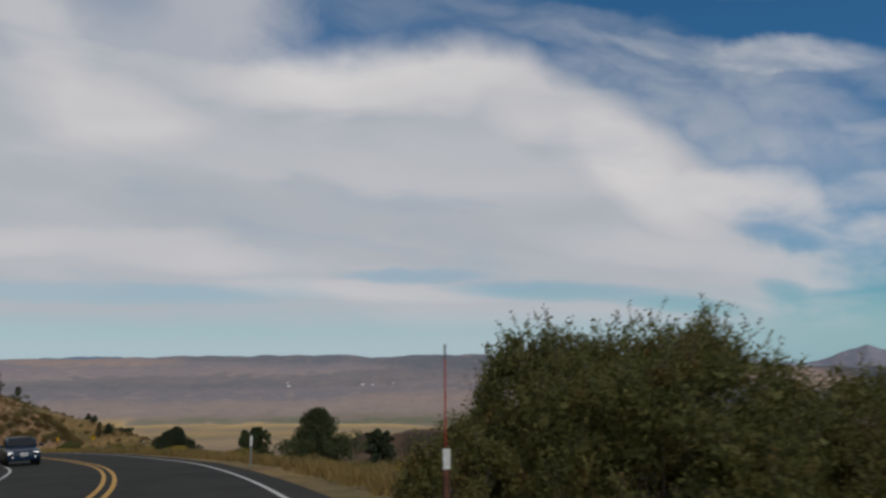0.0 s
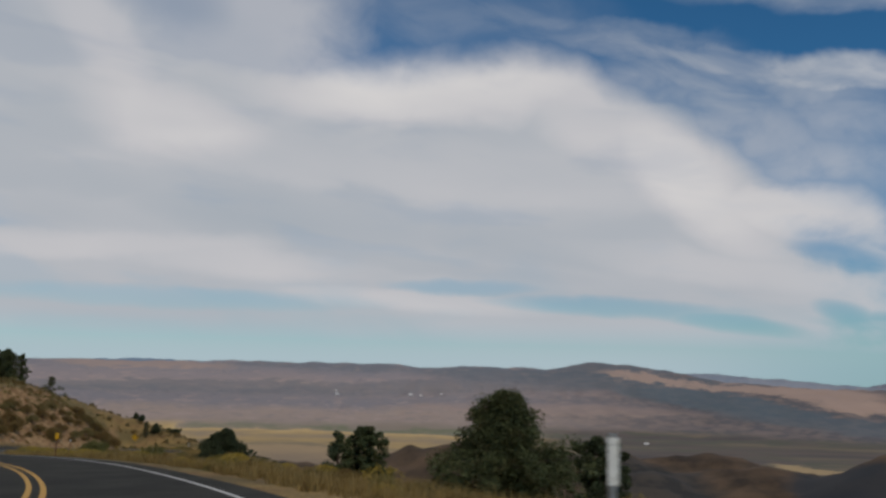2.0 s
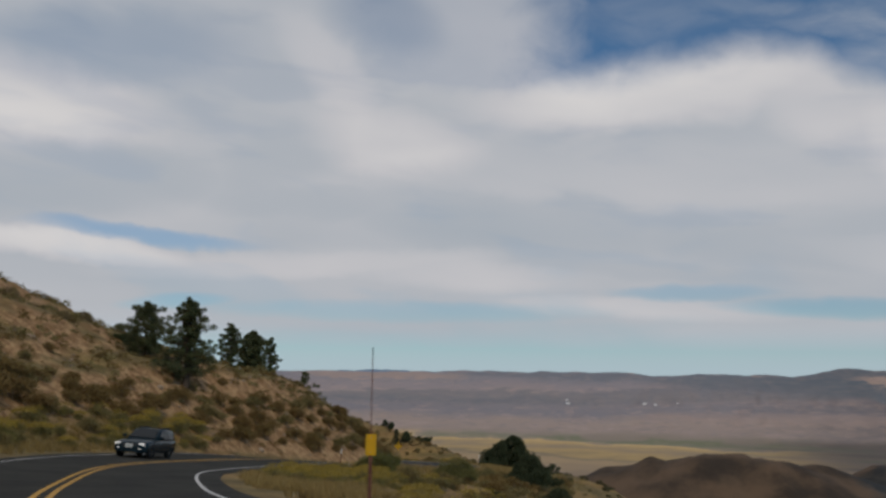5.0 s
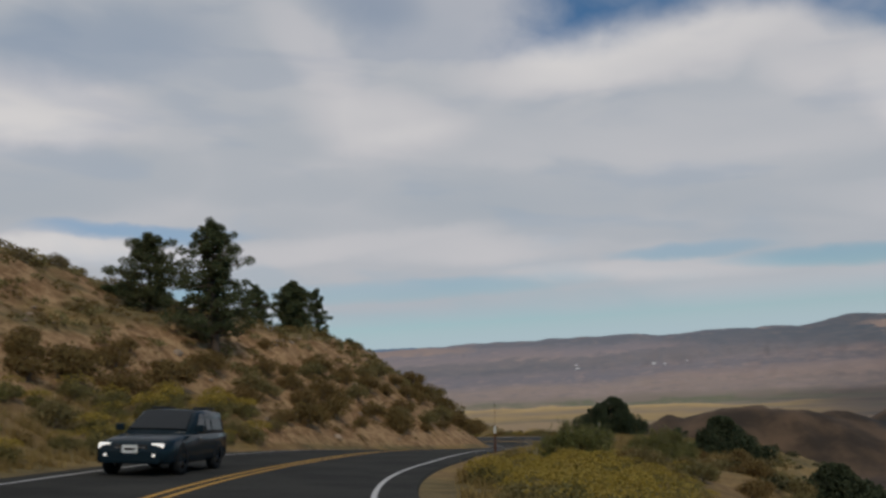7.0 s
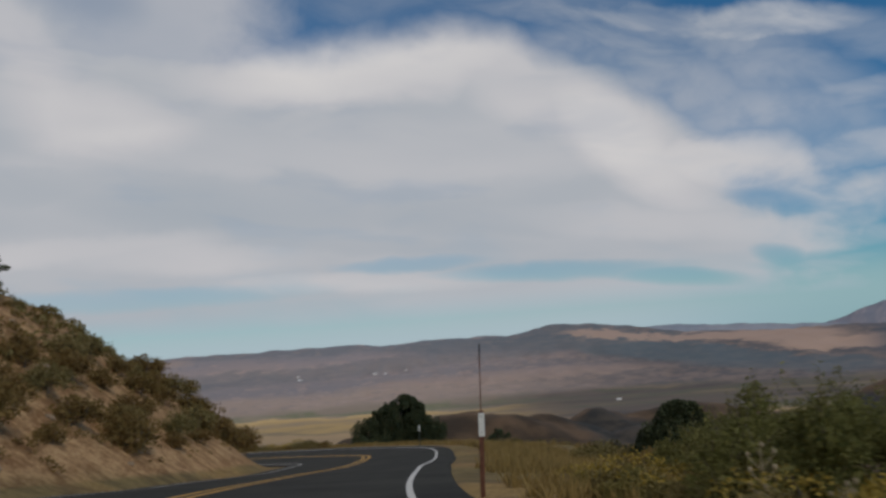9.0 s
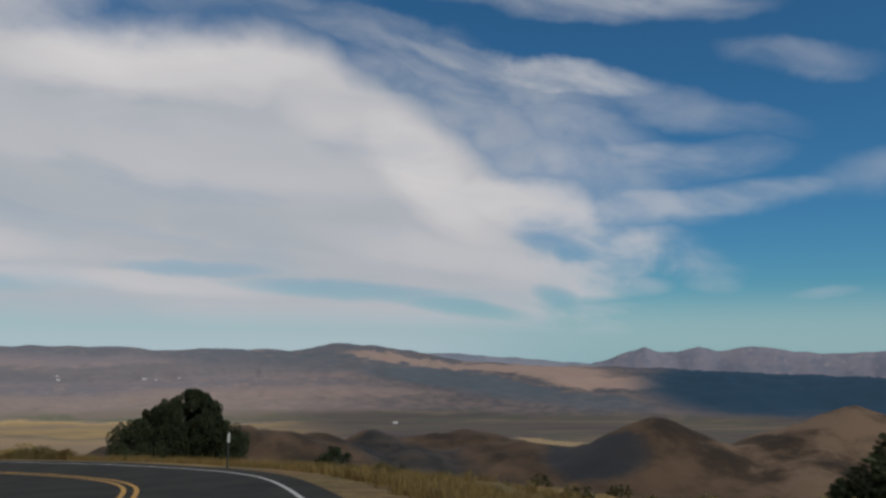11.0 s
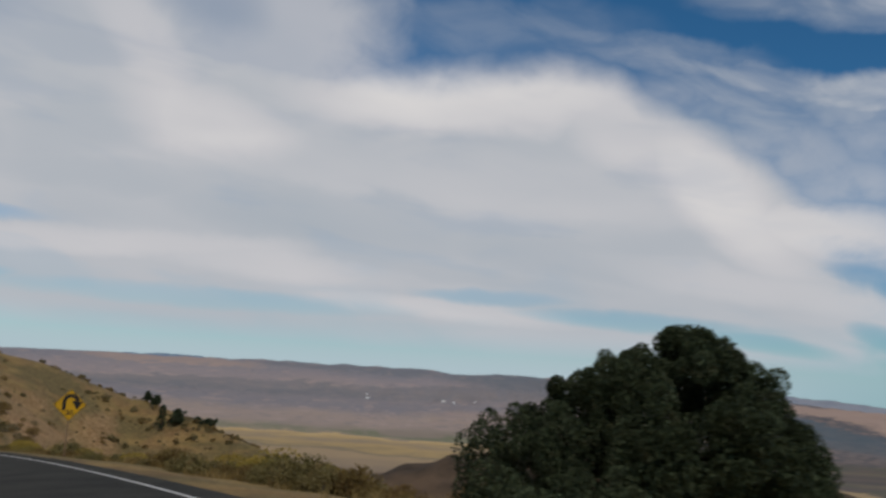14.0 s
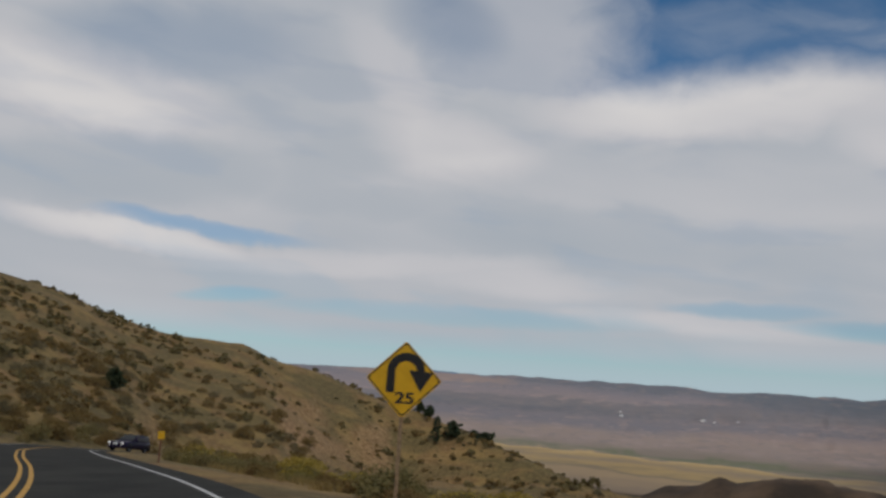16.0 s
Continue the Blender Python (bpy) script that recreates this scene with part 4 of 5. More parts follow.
# ---- low brush ----
def brush_mesh(name, kind, seed, count, leaf):
    """A rounded shrub about a metre across: stems, leaves and, on rabbitbrush, yellow heads."""
    rng = np.random.RandomState(seed)
    lobes = 13
    a = rng.uniform(0, 2 * np.pi, lobes)
    r = 0.38 * np.sqrt(rng.uniform(0.05, 1, lobes))
    c = np.stack([r * np.cos(a), r * np.sin(a), np.clip(0.40 - 1.6 * r * r, 0.08, 0.4) * rng.uniform(0.6, 1.05, lobes)], -1)
    c[0] = (0, 0, 0.38)
    verts, faces = puffs(c, rng.uniform(0.15, 0.25, lobes), count // lobes, leaf, leaf * 0.4, rng, 0.85, 10)
    verts[:, 2] = np.maximum(verts[:, 2], 0.0)
    base = {"sagebrush": SAGE, "bitterbrush": BITTER, "rabbitbrush": OLIVE}[kind]
    me = raw(name, verts, faces, base)
    stems = [([(0.05 * np.cos(t), 0.05 * np.sin(t), -0.1), (0.2 * np.cos(t), 0.2 * np.sin(t), 0.3)], [0.012, 0.005]) for t in rng.uniform(0, 6.28, 6)]
    heads = None
    if kind == "rabbitbrush":
        n = count // (3 if seed % 2 else 10)                # some bushes are past their bloom
        q = rng.uniform(0, 2 * np.pi, n)
        r = 0.48 * np.sqrt(rng.uniform(0, 1, n))
        hp = np.stack([r * np.cos(q), r * np.sin(q), 0.62 - 0.75 * r * r + rng.normal(0, 0.04, n)], -1)
        hv, hf = leaves(hp, leaf * 0.8, leaf * 0.55, rng, 0.4)
        heads = raw("blossom", hv, hf, BLOOM)
    return me, tubes("stems", stems, TWIG, 4), heads


LABELS = {
    "sagebrush": ("grey-green rounded sagebrush on dry soil", "sagebrush on the slopes"),
    "bitterbrush": ("dark brownish-green bitterbrush on the dirt slope", "bitterbrush on the slopes"),
    "rabbitbrush": ("yellow-blooming rabbitbrush on the road verge", "rabbitbrush beside the road"),
}
KINDS = {}
for kind, variants, count, leaf in (("sagebrush", 4, 2000, 0.062), ("bitterbrush", 4, 2000, 0.062), ("rabbitbrush", 4, 2200, 0.058)):
    KINDS[kind] = [brush_mesh(kind, kind, 60 + 7 * v + len(kind), count, leaf) for v in range(variants)]
FIRST = {}


def shrub(kind, variant, x, y, size, tall, turn):
    """Plants a shrub of a kind; the first of each variant is built, the others copy it."""
    m = Matrix.LocRotScale((x, y, ground_at(x, y) - 0.06), Euler((0, 0, turn)), (size, size, size * tall))
    if (kind, variant) not in FIRST:
        leaf, stem, heads = KINDS[kind][variant]
        ob = new(kind)
        tagged(ob, LABELS[kind][0], "shrub", LABELS[kind][1])
        child("foliage", leaf, ob)
        tagged(child("woody_base", stem, ob), kind="stuff")
        if heads:
            child("blossom", heads, ob, "yellow blossom heads")
        FIRST[kind, variant] = ob
    else:
        ob = copy_thing(FIRST[kind, variant], m)
    ob.matrix_world = m
    return ob


def lateral_of(x, y):
    """Station and signed distance from the centreline."""
    d = np.hypot(LINE[:, 0] - x, LINE[:, 1] - y)
    i = int(d.argmin())
    return STATION[i], float((np.array([x, y]) - LINE[i, :2]) @ RIGHT[i]), d[i]


def scatter(rng, first, last, near, far, count, gap, taken, tries=40):
    """Places beside the road between two stations and two lateral distances, kept apart."""
    out = []
    for _ in range(count * tries):
        if len(out) >= count:
            break
        i = int(rng.uniform(first, last) * 12)
        x, y = LINE[i, :2] + RIGHT[i] * rng.uniform(near, far)
        _, lat, d = lateral_of(x, y)
        if d < EDGE + 1.0 or any((x - a) ** 2 + (y - b) ** 2 < gap * gap for a, b in taken):
            continue
        taken.append((x, y))
        out.append((x, y))
    return out


def far_brush(name, places, sizes, per, mat, label, seed, leaf=0.40):
    """Brush too far off to tell apart singly: one object of small leafy mounds."""
    rng = np.random.RandomState(seed)
    places = np.asarray(places)
    z = height(places[:, 0], places[:, 1])
    k = np.repeat(np.arange(len(places)), per)
    d = rng.normal(size=(len(k), 3))
    d /= np.linalg.norm(d, axis=1, keepdims=True)
    s = np.asarray(sizes)[k][:, None]
    p = np.column_stack([places[k], z[k]]) + np.abs(d * [1, 1, 0.9]) * np.sign(d * [1, 1, 0] + [0, 0, 1]) * s * 0.5 * rng.uniform(0.5, 1, (len(k), 1))
    verts, faces = leaves(p, leaf * s[:, 0], 0.62 * leaf * s[:, 0], rng, 0.5)
    return tagged(new(name, raw(name, verts, faces, mat)), label, "brush", kind="stuff")


rng = np.random.RandomState(7)
taken = [(-57.0, 182.3), (-7.3, 50.3), (-43.4, 134.5), (-68.5, 120.5), (-48.0, 111.2)]
# roadside below the cut, with some yellow
for x, y in scatter(rng, 7.0, 11.4, -5.9, -9.2, 78, 0.95, taken):
    shrub("rabbitbrush" if rng.uniform() < 0.7 else "sagebrush", rng.randint(4), x, y, rng.uniform(1.0, 1.7), rng.uniform(0.8, 1.1), rng.uniform(0, 6.28))
# the cut bank: a dense belt of big bushes over the bare toe, few small ones on the bare dirt above
for x, y in scatter(rng, 9.5, 15.3, -6.9, -12.0, 80, 1.5, taken):
    kind = "bitterbrush" if rng.uniform() < 0.75 else "sagebrush"
    shrub(kind, rng.randint(4), x, y, rng.uniform(1.2, 3.0), rng.uniform(0.8, 1.15), rng.uniform(0, 6.28))
for x, y in scatter(rng, 8.0, 10.4, -8.5, -15.0, 46, 1.25, taken):
    kind = "bitterbrush" if rng.uniform() < 0.5 else "sagebrush"
    shrub(kind, rng.randint(4), x, y, rng.uniform(1.2, 2.4), rng.uniform(0.75, 1.1), rng.uniform(0, 6.28))
for x, y in scatter(rng, 10.2, 15.4, -12.6, -18.5, 26, 1.6, taken):
    kind = "bitterbrush" if rng.uniform() < 0.6 else "sagebrush"
    shrub(kind, rng.randint(4), x, y, rng.uniform(0.6, 1.5), rng.uniform(0.75, 1.1), rng.uniform(0, 6.28))
toe_dark, toe_sage = [], []
for x, y in scatter(rng, 7.0, 9.9, -11.0, -24.0, 80, 1.3, taken):
    (toe_dark if rng.uniform() < 0.45 else toe_sage).append((x, y))
    rng.uniform(size=4)
far_brush("toe_brush", toe_dark, np.random.RandomState(81).uniform(1.0, 2.4, len(toe_dark)), 700, BITTER, "brown-green brush on the foot of the bare bank", 82, 0.065)
far_brush("toe_sage", toe_sage, np.random.RandomState(83).uniform(1.0, 2.4, len(toe_sage)), 700, SAGE, "grey-green sage on the foot of the bare bank", 84, 0.065)
# edge of the slope under the verge
for x, y in scatter(rng, 10.6, 13.4, 9.0, 16.0, 44, 1.3, taken):
    shrub("bitterbrush" if rng.uniform() < 0.4 else "sagebrush", rng.randint(4), x, y, rng.uniform(1.1, 2.0), rng.uniform(0.75, 1.0), rng.uniform(0, 6.28))
# verge inside the right-hand bend
for x, y in scatter(rng, 9.0, 11.3, 5.7, 11.5, 130, 0.8, taken):
    station, lateral, _ = lateral_of(x, y)
    if lateral > 7.1 + 3.7 * (station - 9.0):
        continue
    shrub("rabbitbrush" if rng.uniform() < (0.85 if station < 10.2 else 0.45) else "sagebrush", rng.randint(4), x, y, rng.uniform(0.8, 1.3), rng.uniform(0.70, 1.0), rng.uniform(0, 6.28))
# first bench
for x, y in scatter(rng, 2.4, 7.8, 6.3, 17.0, 72, 1.3, taken):
    shrub("sagebrush" if rng.uniform() < 0.8 else "rabbitbrush", rng.randint(4), x, y, rng.uniform(0.7, 1.4), rng.uniform(0.7, 1.0), rng.uniform(0, 6.28))
for x, y in scatter(rng, 3.0, 8.0, 5.9, 8.6, 44, 1.1, taken):
    shrub("rabbitbrush" if rng.uniform() < 0.4 else "bitterbrush", rng.randint(4), x, y, rng.uniform(0.6, 1.3), rng.uniform(0.7, 1.0), rng.uniform(0, 6.28))
for x, y in scatter(rng, 11.8, 16.0, 7.0, 15.0, 16, 1.8, taken):
    shrub("sagebrush", rng.randint(4), x, y, rng.uniform(0.6, 1.1), rng.uniform(0.7, 1.0), rng.uniform(0, 6.28))
# dirt shoulder before the hairpin
for x, y in scatter(rng, 16.8, 26.5, 7.4, 15.0, 215, 1.0, taken):
    kind = ("rabbitbrush", "sagebrush", "bitterbrush")[int(rng.choice(3, p=(0.16, 0.52, 0.32)))]
    shrub(kind, rng.randint(4), x, y, rng.uniform(1.1, 2.1), rng.uniform(0.65, 1.0), rng.uniform(0, 6.28))
bend_dark, bend_sage = [], []
for x, y in scatter(rng, 19.0, 26.0, -6.5, -28.0, 85, 1.7, taken):
    (bend_dark if rng.uniform() < 0.6 else bend_sage).append((x, y))
far_brush("bend_brush", bend_dark, rng.uniform(1.2, 2.4, len(bend_dark)), 600, BITTER, "brown-green brush on the slope inside the hairpin", 85, 0.07)
far_brush("bend_sage", bend_sage, rng.uniform(1.2, 2.4, len(bend_sage)), 600, SAGE, "grey-green sage on the slope inside the hairpin", 86, 0.07)

# big bushes above the far side of the hairpin
for x, y in scatter(rng, 21.0, 24.6, -7.0, -17.0, 34, 1.8, taken):
    shrub("bitterbrush" if rng.uniform() < 0.7 else "sagebrush", rng.randint(4), x, y, rng.uniform(2.2, 3.6), rng.uniform(0.75, 1.05), rng.uniform(0, 6.28))
# dark brush beyond the hairpin
past = scatter(rng, 22.5, 26.0, -6.5, -46.0, 130, 1.6, taken)
far_brush("hairpin_brush", past, rng.uniform(1.4, 3.0, len(past)), 420, BITTER, "dark brownish-green brush on the slope beyond the hairpin", 76, 0.085)


def field(rng, count, xlo, xhi, ylo, yhi, test):
    out = []
    while len(out) < count:
        x, y = rng.uniform(xlo, xhi), rng.uniform(ylo, yhi)
        if test(x, y):
            out.append((x, y))
    return out


upper = scatter(rng, 7.0, 14.5, -18.0, -42.0, 150, 1.7, taken)
far_brush("upper_bank_brush", upper, rng.uniform(0.9, 2.1, len(upper)), 420, SCRUB, "grey-olive brush on the hillside over the dirt cut", 80, 0.085)
open_slope = field(rng, 6000, -330, -60, 215, 430, lambda x, y: lateral_of(x, y)[2] > 12 and wave(x * 0.7, y * 1.5, 55, 21, 3) > -0.05 + 0.0012 * (y - 300) + rng.uniform(-0.35, 0.35))
far_brush("far_hillside_sage", open_slope[:3600], rng.uniform(0.5, 1.5, 3600), 20, SCRUB, "grey-olive low scrub in patches on the far hillside", 71)
far_brush("far_hillside_brush", open_slope[3600:5200], rng.uniform(0.7, 2.2, 1600), 26, BITTER, "olive-brown scattered brush on the tan far hillside", 79)
far_brush("far_hillside_dark_brush", open_slope[5200:], rng.uniform(0.5, 1.0, 800) ** 2 * 3.2, 30, CHAPARRAL, "dark scattered brush on the tan far hillside", 74)
hollow = field(rng, 330, -222, -150, 252, 350, lambda x, y: lateral_of(x, y)[2] > 16 and height(np.array([x]), np.array([y]))[0] < -15 and rng.uniform() < 1.15 - (y - 252) / 110)
far_brush("hollow_brush", hollow[:210], rng.uniform(1.5, 4.2, 210), 420, BITTER, "dark brown-green bushes on the hillside above the hairpin", 87, 0.08)
far_brush("hollow_sage", hollow[210:], rng.uniform(1.4, 3.6, 120), 420, SCRUB, "grey-olive bushes on the hillside above the hairpin", 88, 0.08)
spur = field(rng, 4600, -150, -62, 84, 215, lambda x, y: lateral_of(x, y)[1] < -11)
far_brush("spur_brush", spur[:2800], rng.uniform(0.4, 1.4, 2800), 64, SAGE, "grey-green low brush covering the spur", 72, 0.17)
far_brush("spur_dark_brush", spur[2800:], rng.uniform(0.4, 1.3, 1800), 64, BITTER, "brown-green low brush covering the spur", 75, 0.17)
bank_places = [(x, y) for x, y in (LINE[int(st * 12), :2] + RIGHT[int(st * 12)] * lat for st, lat in zip(rng.uniform(8.6, 15.6, 1500), rng.uniform(-6.3, -18.5, 1500)))]
far_brush("bank_scrub", bank_places[:600], rng.uniform(0.25, 0.75, 600), 60, BITTER, "small dry brown scrub tufts on the dirt cut", 77, 0.16)
far_brush("bank_straw", bank_places[600:], rng.uniform(0.2, 0.5, 900), 34, GRASS, "low straw-coloured tufts on the dirt cut", 78, 0.16)
below = field(rng, 1700, -60, 60, 40, 300, lambda x, y: 11 + rng.uniform(0, 6) < lateral_of(x, y)[1] < 90)
far_brush("slope_brush", below, rng.uniform(0.5, 1.5, 1700), 110, DUSKY, "dark brush on the slope below the road", 73, 0.17)


# ---- dry grass and stones ----
def grass(name, first, last, near, far, tufts, blades, tall, label, seed):
    rng = np.random.RandomState(seed)
    i = (rng.uniform(first, last, tufts) * 12).astype(int)
    lat = near + (far - near) * rng.beta(1.0, 1.4, tufts)
    c = LINE[i, :2] + RIGHT[i] * lat[:, None]
    keep = wave(c[:, 0], c[:, 1], 7, seed, 2) > -0.45
    c = c[keep]
    z = height(c[:, 0], c[:, 1]) - 0.02
    k = np.repeat(np.arange(len(c)), blades)
    n = len(k)
    root = np.column_stack([c[k], z[k]]) + np.column_stack([rng.normal(0, 0.07, (n, 2)), np.zeros(n)])
    h = tall * rng.uniform(0.5, 1.2, n)
    tip = root + np.column_stack([rng.normal(0, 0.28, (n, 2)) * h[:, None], h])
    side = rng.normal(size=(n, 3)) * [1, 1, 0]
    side *= 0.014 / (np.linalg.norm(side, axis=1, keepdims=True) + 1e-6)
    verts = np.stack([root - side, root + side, tip], 1).reshape(-1, 3)
    return tagged(new(name, raw(name, verts, np.arange(3 * n).reshape(-1, 3), GRASS)), label, "grass", kind="stuff")


grass("dry_grass_first_bench", 0.8, 8.0, 5.2, 15.0, 3600, 13, 0.48, "tall golden dry grass on the verge", 81)
grass("dry_grass_inside_bend", 8.0, 12.0, 4.9, 11.0, 2600, 12, 0.30, "golden dry grass among rabbitbrush", 82)
grass("dry_grass_second_bench", 11.6, 16.4, 5.4, 16.0, 3200, 13, 0.40, "brown dry grass on the bench", 83)
grass("dry_grass_hairpin_verge", 17.0, 24.0, 7.5, 16.0, 2200, 12, 0.34, "thin dry grass beyond the dirt shoulder", 84)
grass("dry_grass_left_verge", 6.0, 10.6, -5.2, -9.5, 2600, 13, 0.42, "dry grass at the foot of the cut", 85)


def rock(x, y, size, seed):
    rng = np.random.RandomState(seed)
    bm = bmesh.new()
    bmesh.ops.create_icosphere(bm, subdivisions=2, radius=1)
    a = rng.normal(size=(7, 3))
    a /= np.linalg.norm(a, axis=1, keepdims=True)
    for v in bm.verts:
        v.co = Vector(np.array(v.co) * (1 - 0.34 * np.clip(a @ np.array(v.co) - 0.55, 0, 1).max())) * (1 + 0.05 * rng.normal())
        v.co = Vector((v.co.x * 1.25, v.co.y, v.co.z * 0.75)) * size
    me = bpy.data.meshes.new("rock")
    bm.to_mesh(me)
    bm.free()
    me.materials.append(STONE)
    ob = new("rock", me)
    ob.matrix_world = pose(x, y, ground_at(x, y) + 0.1 * size, rng.uniform(-15, 15), rng.uniform(-15, 15), rng.uniform(0, 360))
    return tagged(ob, "pale tan granite rock lying on the dirt cut", "rock", "rocks on the cut")


for n, (x, y) in enumerate(scatter(rng, 8.5, 15.0, -6.2, -18.0, 60, 0.9, list(taken))):
    rock(x, y, 0.09 + 0.14 * (n % 6 == 0) + 0.03 * (n % 4), 300 + n)


def dead_stalk(x, y, h, seed):
    """A dry seed stalk with knobbed side twigs."""
    rng = np.random.RandomState(seed)
    ob = thing("dead_stalk", (x, y, ground_at(x, y) - 0.03), "pale dry branching seed stalk among rabbitbrush", "dead plant")
    child("stem", tubes("stem", [([(0, 0, 0), (0.02, 0.01, 0.5 * h), (-0.01, 0, h)], [0.012, 0.009, 0.005])], STRAW), ob)
    for k in range(9):
        z, a = h * rng.uniform(0.3, 0.95), rng.uniform(0, 6.28)
        tip = Vector((math.cos(a) * 0.11, math.sin(a) * 0.11, z + 0.12))
        child("twig", tubes("twig", [([(0, 0, z), tuple(tip)], [0.006, 0.004]), ([tuple(tip), tuple(tip + Vector((0, 0, 0.025))), tuple(tip + Vector((0, 0, 0.05)))], [0.008, 0.018, 0.006])], STRAW), ob, "twig with a seed head")
    return ob


STRAW = plain("dry_straw_stalk", (0.45, 0.37, 0.24), 0.9, 0, 0.3, 30)
dead_stalk(-48.95, 109.6, 0.85, 95)
dead_stalk(-48.6, 108.9, 0.6, 96)


# ---- roadside furniture ----
ZINC = plain("galvanised_steel", (0.36, 0.37, 0.37), 0.5, 0.7, 0.3, 20)
RUST = plain("rusted_steel_post", (0.17, 0.075, 0.05), 0.85, 0.1, 0.4, 14)
GREENED = plain("dark_weathered_steel_post", (0.085, 0.10, 0.085), 0.7, 0.3, 0.3, 14)
REFLECT = plain("white_reflective_sheet", (0.72, 0.73, 0.70), 0.45, 0, 0.12, 18)
REDROD = plain("red_fibreglass_rod", (0.42, 0.045, 0.035), 0.6, 0, 0.25, 12)
DARK = plain("black_sheet_paint", (0.02, 0.018, 0.018), 0.55, 0, 0.2)
SIGN_YELLOW = plain("yellow_sign_sheet", (0.62, 0.34, 0.012), 0.45, 0, 0.10, 6)


def channel(h, w, d, wall):
    """A U-channel post with its open side to the back."""
    bm = bmesh.new()
    box(bm, (-w / 2, -wall, 0), (w / 2, 0, h), 0.002)
    box(bm, (-w / 2, 0.0005, 0), (-w / 2 + wall, d, h), 0.002)
    box(bm, (w / 2 - wall, 0.0005, 0), (w / 2, d, h), 0.002)
    return bm


def delineator(x, y, plate_top, face, post_mat, label, pole_top=None, plate=(0.088, 0.34), sheet_mat=None, lean=0.0, thick_pole=True, side=0.0):
    z = ground_at(x, y) - 0.15
    ob = thing("delineator_post", (x, y, z), label, "road post", "roadside delineators", face, lean, side)
    h = plate_top - z
    part("post", channel(h + 0.03, 0.058, 0.03, 0.006), post_mat, ob, "steel U-channel post")
    plate_ob = part("reflector_plate", boxed((-plate[0] / 2, -0.014, h - plate[1]), (plate[0] / 2, -0.008, h), 0.002), sheet_mat or REFLECT, ob, "reflective plate")
    for dz in (0.05, plate[1] - 0.05):
        bm = bmesh.new()
        bmesh.ops.create_cone(bm, cap_ends=True, segments=8, radius1=0.008, radius2=0.006, depth=0.006, matrix=Matrix.Translation((0, -0.016, h - dz)) @ Matrix.Rotation(radians(90), 4, "X"))
        part("bolt", bm, ZINC, plate_ob)
    if pole_top is not None:
        rod = pole_top - z
        me = tubes("snow_pole", [([(0.0, 0.022, h - 0.6), (0, 0.022, rod - 0.16)], [0.011, 0.009] if thick_pole else [0.009, 0.0075])], REDROD if thick_pole else RUST, 8)
        pole = child("snow_pole", me, ob, "thin snow pole")
        child("band", tubes("band", [([(0, 0.022, rod - 0.16), (0, 0.022, rod)], [0.0098, 0.0095] if thick_pole else [0.009, 0.0085])], DARK, 8), pole, "dark band at the tip")
    return ob


delineator(0.02, 9.63, -0.97, 16, RUST, "rusty red delineator with white plate and tall snow pole", pole_top=0.17, plate=(0.082, 0.22))
delineator(-6.8, 30.9, -2.62, 20, ZINC, "grey steel delineator with white reflective plate")
delineator(-51.25, 113.5, -10.09, 8, RUST, "brown steel delineator with white plate and tall thin pole", pole_top=-9.18, thick_pole=False, side=3.0, plate=(0.08, 0.30))
delineator(-53.6, 156.5, -13.98, 14, GREENED, "dark steel delineator with white reflective plate", lean=1.5)
delineator(-31.9, 72.4, -6.1, 30, RUST, "orange-yellow marker plate on a post with a tall thin rod", pole_top=-4.7, thick_pole=False, plate=(0.17, 0.34), sheet_mat=SIGN_YELLOW)
delineator(-97.1, 215.9, -19.95, 40, RUST, "small yellow marker plate on a post at the hairpin", plate=(0.26, 0.30), sheet_mat=SIGN_YELLOW)


